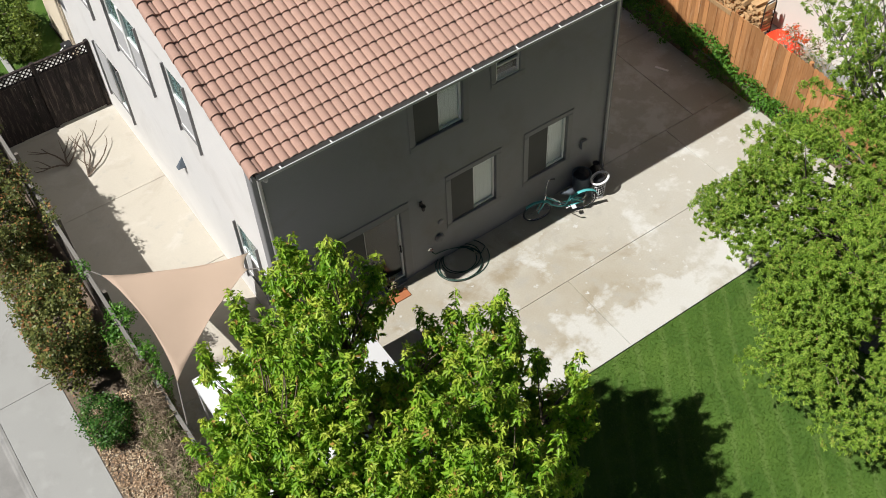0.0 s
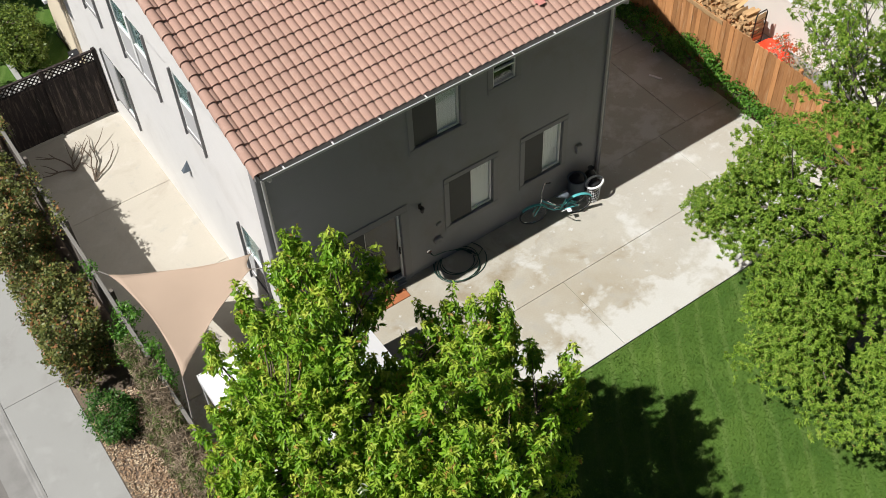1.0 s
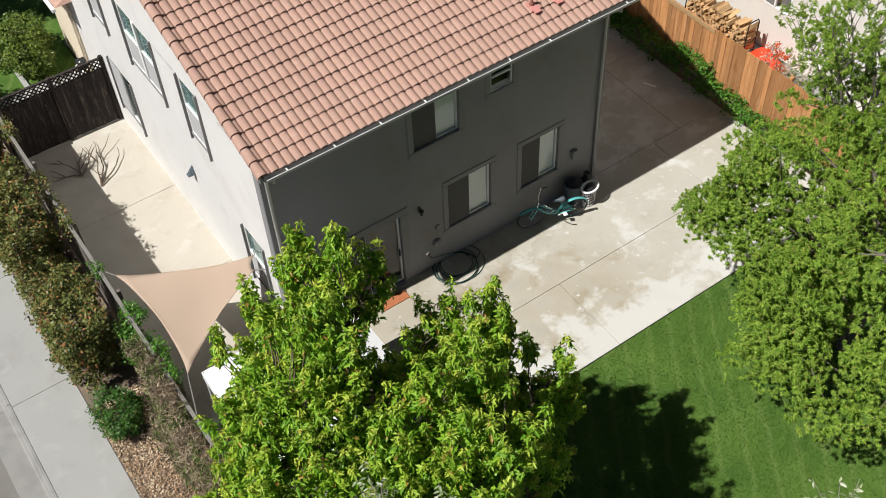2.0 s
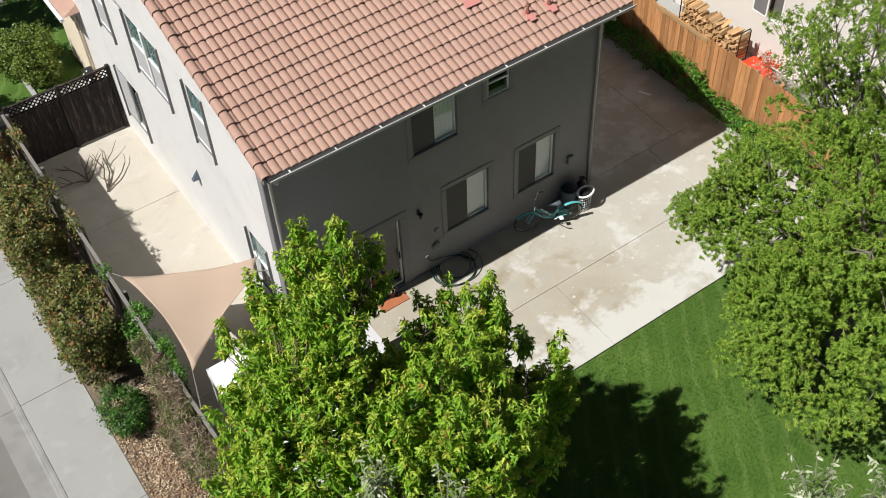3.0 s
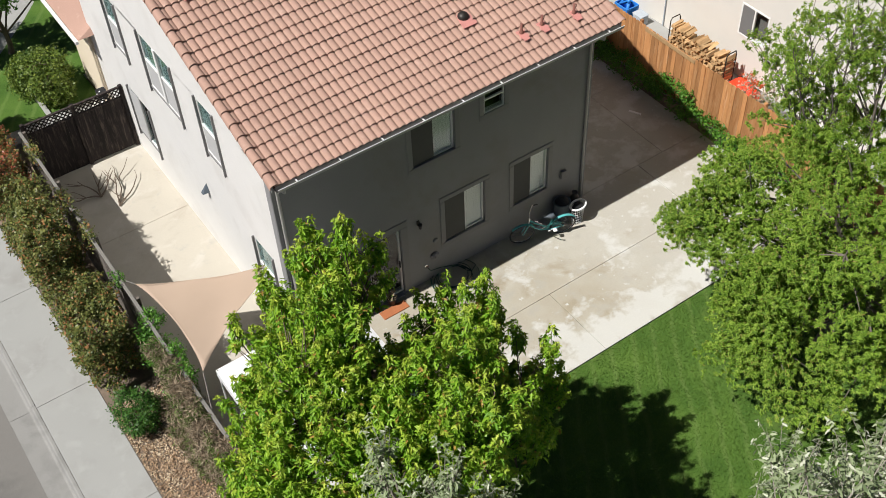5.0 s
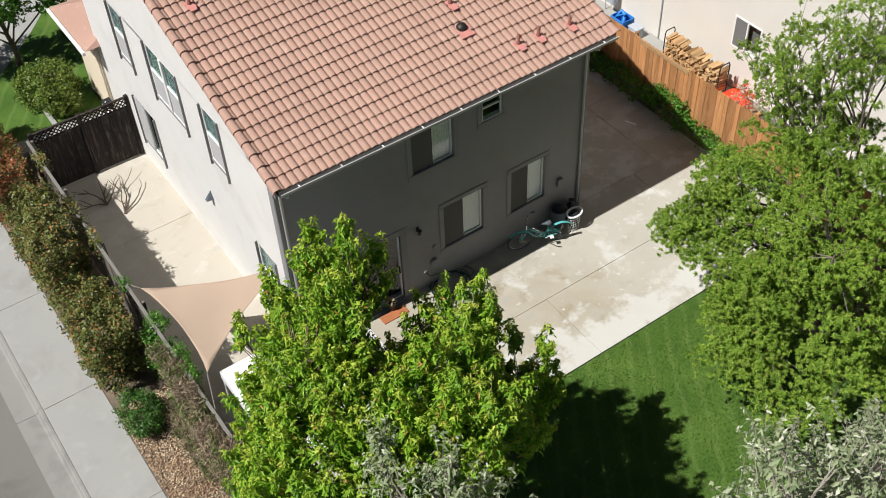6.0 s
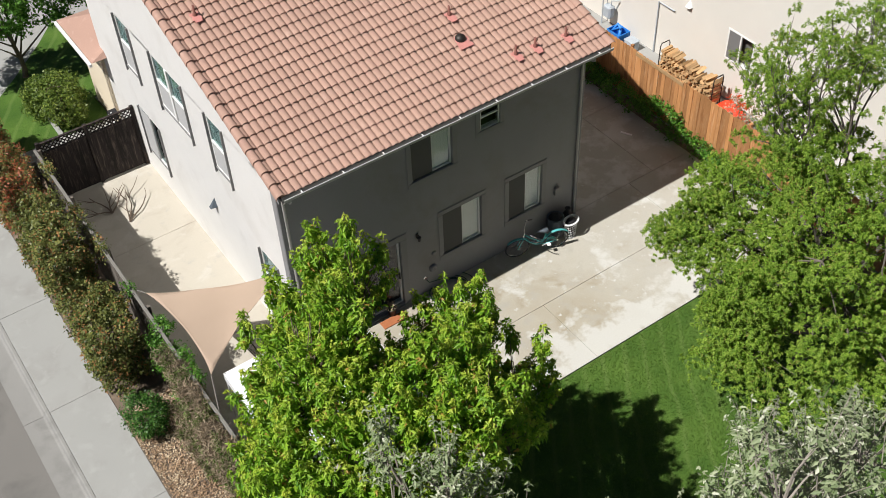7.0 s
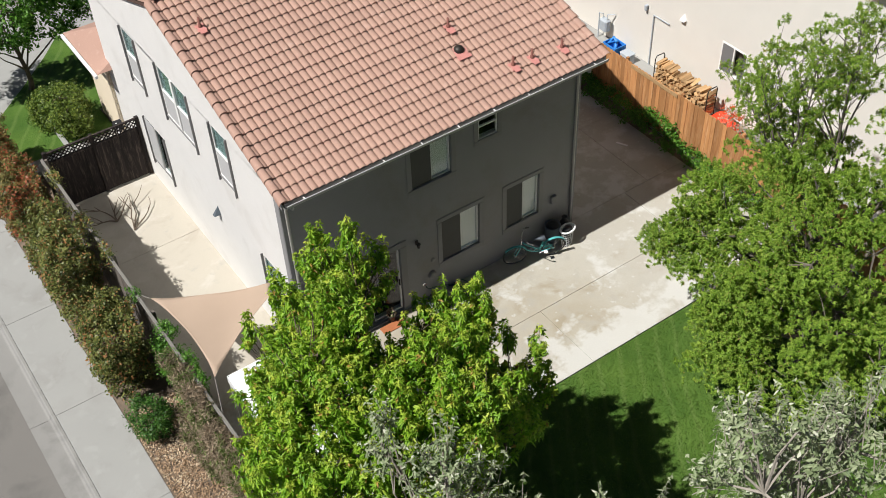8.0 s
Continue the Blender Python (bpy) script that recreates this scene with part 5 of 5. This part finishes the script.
bar = thing("barrel", "dark grey open barrel beside the wall", "barrel", pose(12.04, 12.83, 0) @ Matrix.Diagonal((0.72, 0.72, 0.8, 1.0)))
part("drum", Geo().lathe([(0.0, 0.0), (0.25, 0.0), (0.29, 0.3), (0.3, 0.72), (0.32, 0.73), (0.32, 0.77), (0.285, 0.77), (0.28, 0.5), (0.0, 0.48)], seg=24), M["barrel"], bar, smooth=True)
part("liner", Geo().lathe([(0.0, 0.86), (0.1, 0.87), (0.2, 0.83), (0.26, 0.74), (0.275, 0.6)], seg=11), M["black"], bar, "bulging black liner bag")
bag = thing("rubbish_bag", "black plastic rubbish bag behind the barrel", "bag", pose(12.5, 12.88, 0) @ Matrix.Diagonal((0.9, 0.9, 0.75, 1.0)))
part("sack", Geo().lathe([(0.0, 0.0), (0.16, 0.02), (0.2, 0.2), (0.17, 0.5), (0.07, 0.72), (0.05, 0.78), (0.09, 0.84), (0.0, 0.82)], seg=9), M["black"], bag)
bas = thing("laundry_basket", "white slotted plastic basket beside the barrel", "basket", pose(12.3, 12.5, 0, 0, 0, 8) @ Matrix.Diagonal((0.9, 1.0, 0.84, 1.0)))
q = Geo()
for k in range(6):
    z = 0.08 + k * 0.11
    s_ = 0.85 + 0.03 * k
    pts = [(0.19 * s_ * math.cos(w) * (1.25), 0.13 * s_ * math.sin(w), z) for w in [2 * math.pi * i / 20 for i in range(20)]]
    q.tube(pts, 0.007, 5, True)
part("hoop", q, M["white"], bas)
q = Geo()
for i in range(20):
    w = 2 * math.pi * i / 20
    q.tube([(0.24 * 0.83 * math.cos(w), 0.13 * 0.83 * math.sin(w), 0.01), (0.24 * math.cos(w), 0.13 * math.sin(w), 0.66)], 0.006, 4)
part("slat_ring", q, M["white"], bas, "thin upright bars")
part("rim", Geo().tube([(0.27 * math.cos(2 * math.pi * i / 24), 0.16 * math.sin(2 * math.pi * i / 24), 0.68) for i in range(24)], 0.03, 6, True), M["white"], bas, smooth=True)
part("laundry", Geo().lathe([(0.0, 0.04), (0.1, 0.05), (0.12, 0.62), (0.1, 0.7), (0.04, 0.74), (0.0, 0.73)], seg=11), M["black"], bas, "dark cloth filling the basket", m=Matrix.Diagonal((1.6, 1.0, 1.0, 1.0)))
part("base", Geo().lathe([(0.0, 0.0), (0.12, 0.0), (0.13, 0.03), (0.0, 0.02)], seg=16), M["white"], bas)

hose = thing("garden_hose", "dark green hose coiled loosely on the patio", "hose", pose(8.56, 12.78, 0))
q, pts = Geo(), []
for i in range(200):
    w = 2 * math.pi * i / 40
    k = i // 40
    r = 0.38 + 0.06 * math.sin(k * 2.1) + 0.04 * k
    pts.append((r * 1.08 * math.cos(w) + 0.08 * math.sin(k * 3.7), r * 0.92 * math.sin(w) + 0.06 * math.cos(k * 2.9), 0.016 + 0.016 * (k % 4) + 0.004 * math.sin(w * 3)))
q.tube(pts, 0.011, 6)
q.tube([pts[0], (0.3, 0.3, 0.04), (-0.1, 0.34, 0.2), (-0.5, 0.25, 0.4), (-0.58, 0.24, 0.54)], 0.013, 6)
part("coil", q, M["hose"], hose, smooth=True)

mat_ = thing("door_mat", "terracotta coloured mat at the sliding door", "mat", pose(6.8, 12.79, 0))
part("pad", Geo().box((-0.36, -0.12, 0.0), (0.36, 0.14, 0.03), c=0.008), M["brick"], mat_)
pot = thing("plant_pot", "dark flower pot with withered plant at the door", "pot", pose(6.86, 12.98, 0.032))
part("vessel", Geo().lathe([(0.0, 0.0), (0.08, 0.0), (0.11, 0.2), (0.12, 0.2), (0.12, 0.23), (0.1, 0.23), (0.09, 0.18), (0.0, 0.17)], seg=16), M["steel"], pot, smooth=True)
foliage("leaves", [(0, 0, 0.3, 0.12, 0.12, 0.12)], gap=0.08, per=8, sub_r=0.07, size=0.05, shape=OVAL, material=M["dry"], parent=pot)
plank = thing("plank", "short white board lying on the shaded slabs", "plank", pose(16.43, 14.86, 0, 0, 0, -64))
part("board", Geo().box((-0.18, -0.035, 0), (0.18, 0.035, 0.02), c=0.004), M["white"], plank)

# dead branches on the side yard


def bare(label, base, arms, seed):
    r = random.Random(seed)
    t = thing("dead_branch", label, "branch", pose(*base))

    def grow(q, p, d, length, rad, level):
        pts = [p]
        for _ in range(4):
            d = (d + Vector((r.uniform(-0.3, 0.3), r.uniform(-0.3, 0.3), r.uniform(-0.12, 0.16)))).normalized()
            nxt = pts[-1] + d * length / 4
            nxt.z = max(nxt.z, 0.012)
            pts.append(nxt)
        q.tube(pts, [rad, rad * 0.85, rad * 0.7, rad * 0.55, rad * 0.35], 5)
        if level:
            for _ in range(2):
                grow(q, pts[r.choice((1, 2, 3))], (d + Vector((r.uniform(-0.9, 0.9), r.uniform(-0.9, 0.9), r.uniform(0, 0.4)))).normalized(), length * 0.6, rad * 0.6, level - 1)

    for d, length in arms:
        q = Geo()
        grow(q, Vector((0, 0, 0.03)), Vector(d).normalized(), length, 0.026, 1)
        part("limb", q, M["bark"], t)


bare("bare dead branch lying on the concrete", (2.86, 20.3, 0), [((0.6, 0.8, 0.15), 1.3), ((0.9, 0.35, 0.12), 1.0), ((0.35, 0.9, 0.2), 0.9)], 3)
bare("tangled bare dead branch lying on the concrete", (2.6, 20.95, 0), [((0.3, 0.9, 0.2), 0.9), ((0.8, 0.5, 0.1), 0.9), ((-0.2, 0.9, 0.3), 0.8), ((-0.8, 0.2, 0.1), 0.8)], 8)

# ---- the neighbour's side path ----
rack = thing("log_rack", "black steel rack stacked with split firewood", "log rack", pose(19.35, 15.3, 0))
for y in (-1.15, 1.15):
    part("end_hoop", Geo().tube([(-0.2, y, 0), (-0.2, y, 1.1), (-0.15, y, 1.2), (0.15, y, 1.2), (0.2, y, 1.1), (0.2, y, 0)], 0.018, 8), M["steel"], rack)
for x in (-0.2, 0.2):
    part("rail", Geo().tube([(x, -1.15, 0.1), (x, 1.15, 0.1)], 0.018, 8), M["steel"], rack)
logs = []
for k in range(5):
    r = random.Random(k)
    q = Geo()
    n = r.choice((3, 4, 5))
    ring_ = [(0.065 * r.uniform(0.8, 1.15) * math.cos(2 * math.pi * i / n), 0.065 * r.uniform(0.8, 1.15) * math.sin(2 * math.pi * i / n)) for i in range(n)]
    q.add([(x, y, z) for x in (-0.22, 0.22) for y, z in ring_], [(i, (i + 1) % n, n + (i + 1) % n, n + i) for i in range(n)] + [tuple(range(n - 1, -1, -1)), tuple(range(n, 2 * n))])
    logs.append(q.mesh("log", M["split"]))
for i in range(20):
    for k in range(8):
        if k >= 6 and random.random() < 0.35:
            continue
        log = tagged(new("log", random.choice(logs)), "split firewood log stacked in the rack", "log", "firewood logs")
        log.matrix_basis = pose(19.35 + random.uniform(-0.06, 0.06), 15.3 - 1.08 + i * 0.113, 0.19 + k * 0.112, random.uniform(0, 360), random.uniform(-4, 4), random.uniform(-10, 10))
tarp = thing("tarp", "crumpled bright orange tarp beside the log rack", "tarp", pose(19.42, 13.58, 0))
q, n = Geo(), 16
for i in range(n + 1):
    for k in range(n + 1):
        x, y = -0.35 + 0.7 * i / n, -0.55 + 1.1 * k / n
        e = math.sin(math.pi * i / n) * math.sin(math.pi * k / n)
        q.v.append((x, y, 0.02 + 0.46 * e ** 0.5 + 0.12 * e * noise.noise(Vector((x * 6, y * 5, 0)))))
q.f += [(i * (n + 1) + k, (i + 1) * (n + 1) + k, (i + 1) * (n + 1) + k + 1, i * (n + 1) + k + 1) for i in range(n) for k in range(n)]
part("cover", q, M["orange"], tarp)
box = thing("storage_bin", "grey plastic storage bin by the cream wall", "bin", pose(19.5, 18.05, 0) @ Matrix.Scale(0.66, 4))
part("tub", Geo().box((-0.25, -0.3, 0), (0.25, 0.3, 0.5), c=0.04), M["greypl"], box)
part("lid", Geo().box((-0.27, -0.32, 0.5), (0.27, 0.32, 0.56), c=0.02), M["greypl"], box)
box = thing("plastic_tote", "blue plastic crate of odds and ends", "crate", pose(19.45, 18.65, 0))
q = Geo()
for a, b in (((-0.25, -0.3, 0), (0.25, 0.3, 0.03)), ((-0.25, -0.3, 0.03), (-0.22, 0.3, 0.45)), ((0.22, -0.3, 0.03), (0.25, 0.3, 0.45)), ((-0.22, -0.3, 0.03), (0.22, -0.27, 0.45)), ((-0.22, 0.27, 0.03), (0.22, 0.3, 0.45))):
    q.box(a, b, c=0.006)
part("tub", q, M["blue"], box)
part("bundle", Geo().tube([(-0.15, -0.2, 0.3), (0.1, 0.0, 0.5), (-0.1, 0.2, 0.35), (0.15, 0.2, 0.5), (0.0, -0.1, 0.55)], 0.06, 8), M["blue"], box, smooth=True)
box = thing("gas_meter", "grey gas meter with pipes on the cream wall", "meter", pose(19.75, 19.5, 0))
part("meter_body", Geo().box((-0.13, -0.18, 0.4), (0.13, 0.18, 0.85), c=0.05), M["greypl"], box)
part("supply_pipe", Geo().tube([(0, 0.3, 0), (0, 0.3, 0.95), (0, 0.1, 1.0), (0, 0.1, 0.85)], 0.02, 8), M["greypl"], box)
part("supply_pipe", Geo().tube([(0, -0.1, 0.85), (0, -0.1, 1.05), (0.2, -0.25, 1.05)], 0.02, 8), M["greypl"], box)
part("conduit", Geo().tube([(19.96, 17.5, 0.0), (19.96, 17.5, 1.88), (19.96, 16.8, 1.88)], 0.022, 8), M["greypl"], neighbour, "grey wall conduit")
q = Geo().add([(0, 0, 0.14), (-0.12, 0, -0.08), (0.12, 0, -0.08), (-0.09, -0.12, -0.1), (0.09, -0.12, -0.1)], [(0, 1, 3), (0, 3, 4), (0, 4, 2), (1, 2, 4, 3)])
part("vent_hood", q, M["white"], neighbour, "white vent hood", m=pose(19.998, 16.25, 2.4, 0, 0, -90))
part("wall_lamp", Geo().box((-0.05, -0.12, -0.1), (0.05, 0, 0.1), c=0.02), M["greypl"], neighbour, m=pose(19.998, 17.85, 2.0, 0, 0, -90))
shrub("flower_shrub", "dry twiggy shrub with orange-red flowers", "shrub", (18.7, 12.6, 0.0), [(18.75, 12.45, 0.95, 0.45, 0.7, 0.6)],
      dict(gap=0.3, per=30, sub_r=0.2, size=0.07, shape=OVAL, material=M["dry"], lump=0.5, up=0.4, spread=0.9))
fl = thing("flowers", "cluster of orange-red flowers on the shrub", "flowers", pose(18.7, 12.85, 0), "", "stuff")
foliage("petals", [(0.05, -0.12, 1.38, 0.2, 0.34, 0.12)], gap=0.2, per=20, sub_r=0.1, size=0.06, shape=OVAL, material=M["flower"], parent=fl, depth_most=0.2)

# ---- roof tiles ----
tilt = math.atan(SLOPE)
RUN = (RIDGE - EDGE_Y) / math.cos(tilt)
COURSES, COLS = 19, 26
EXPO, TW = RUN / COURSES, (RX1 - RX0 - 0.12) / COLS


def tile_geo():
    q, seg = Geo(), 12
    rows = []
    for y, dz in ((0.0, 0.05), (EXPO + 0.05, 0.006)):
        row = []
        for i in range(seg + 1):
            u = (i / seg * 2) % 1.0 if i < seg else 1.0
            z = 0.044 * max(0.0, math.sin(math.pi * u)) ** 0.65
            row.append(len(q.v))
            q.v.append((i / seg * (TW - 0.002), y, z + dz))
        rows.append(row)
    lip = []
    for i in range(seg + 1):
        x, y, z = q.v[rows[0][i]]
        lip.append(len(q.v))
        q.v.append((x, y + 0.004, z - 0.024))
    for i in range(seg):
        q.f.append((rows[0][i], rows[0][i + 1], rows[1][i + 1], rows[1][i]))
        q.f.append((lip[i], lip[i + 1], rows[0][i + 1], rows[0][i]))
    return q


one = tile_geo()
tile_mesh = one.mesh("roof_tile", M["tile"])
roof = bpy.data.objects["roof"]
rest = Geo()
for c in range(COURSES):
    y = EDGE_Y - 0.03 + c * EXPO * math.cos(tilt)
    for k in range(COLS):
        x = RX0 + 0.06 + k * TW
        m = pose(x, y, roof_z(y) - 0.03 + random.uniform(0, 0.004), math.degrees(tilt) + random.uniform(-0.25, 0.25), random.uniform(-0.4, 0.4), random.uniform(-0.35, 0.35))
        if c < 11:
            ob = new("roof_tile", tile_mesh)
            ob.parent = roof
            ob.matrix_basis = m
        else:
            rest.add(one.v, one.f, m)
tagged(part("upper_tiles", rest, M["tile"], roof, "upper courses of clay tiles"), kind="stuff")
q = Geo()
q.add([(RX0, RIDGE, roof_z(RIDGE) + 0.02), (RX1, RIDGE, roof_z(RIDGE) + 0.02), (RX1, 2 * RIDGE - EDGE_Y, EDGE_Z + 0.02), (RX0, 2 * RIDGE - EDGE_Y, EDGE_Z + 0.02)], [(0, 1, 2, 3)])
part("far_slope", q, M["tile"], roof)
cap = Geo()
seg = 8
for y, r in ((0.0, 0.105), (EXPO + 0.06, 0.085)):
    for i in range(seg + 1):
        w = math.pi * i / seg
        cap.v.append((-r * math.cos(w), y, r * 0.85 * math.sin(w) + (0.03 if y == 0 else 0.0) - (0.07 if i == 0 else 0.0)))
cap.f += [(i, i + 1, seg + 2 + i, seg + 1 + i) for i in range(seg)]
n0 = len(cap.v)
for k in (1.0, 0.82):
    for i in range(seg + 1):
        x, y, z = cap.v[i]
        cap.v.append((x * k, y + 0.003 * (k < 1), z - 0.02 * (k < 1)))
cap.f += [(n0 + seg + 1 + i, n0 + seg + 2 + i, n0 + i + 1, n0 + i) for i in range(seg)]
cap_mesh = cap.mesh("rake_tile", M["tile"], True)
for x in (RX0 + 0.045, RX1 - 0.03):
    for c in range(COURSES):
        y = EDGE_Y - 0.05 + c * EXPO * math.cos(tilt)
        ob = new("rake_tile", cap_mesh)
        ob.parent = roof
        ob.matrix_basis = pose(x, y, roof_z(y) + 0.015, math.degrees(tilt), 0, random.uniform(-0.8, 0.8))
for k in range(int((RX1 - RX0) / 0.36)):
    ob = new("ridge_tile", cap_mesh)
    ob.parent = roof
    ob.matrix_basis = pose(RX0 + 0.1 + k * 0.36, RIDGE, roof_z(RIDGE) + 0.05, 0, 0, -90)
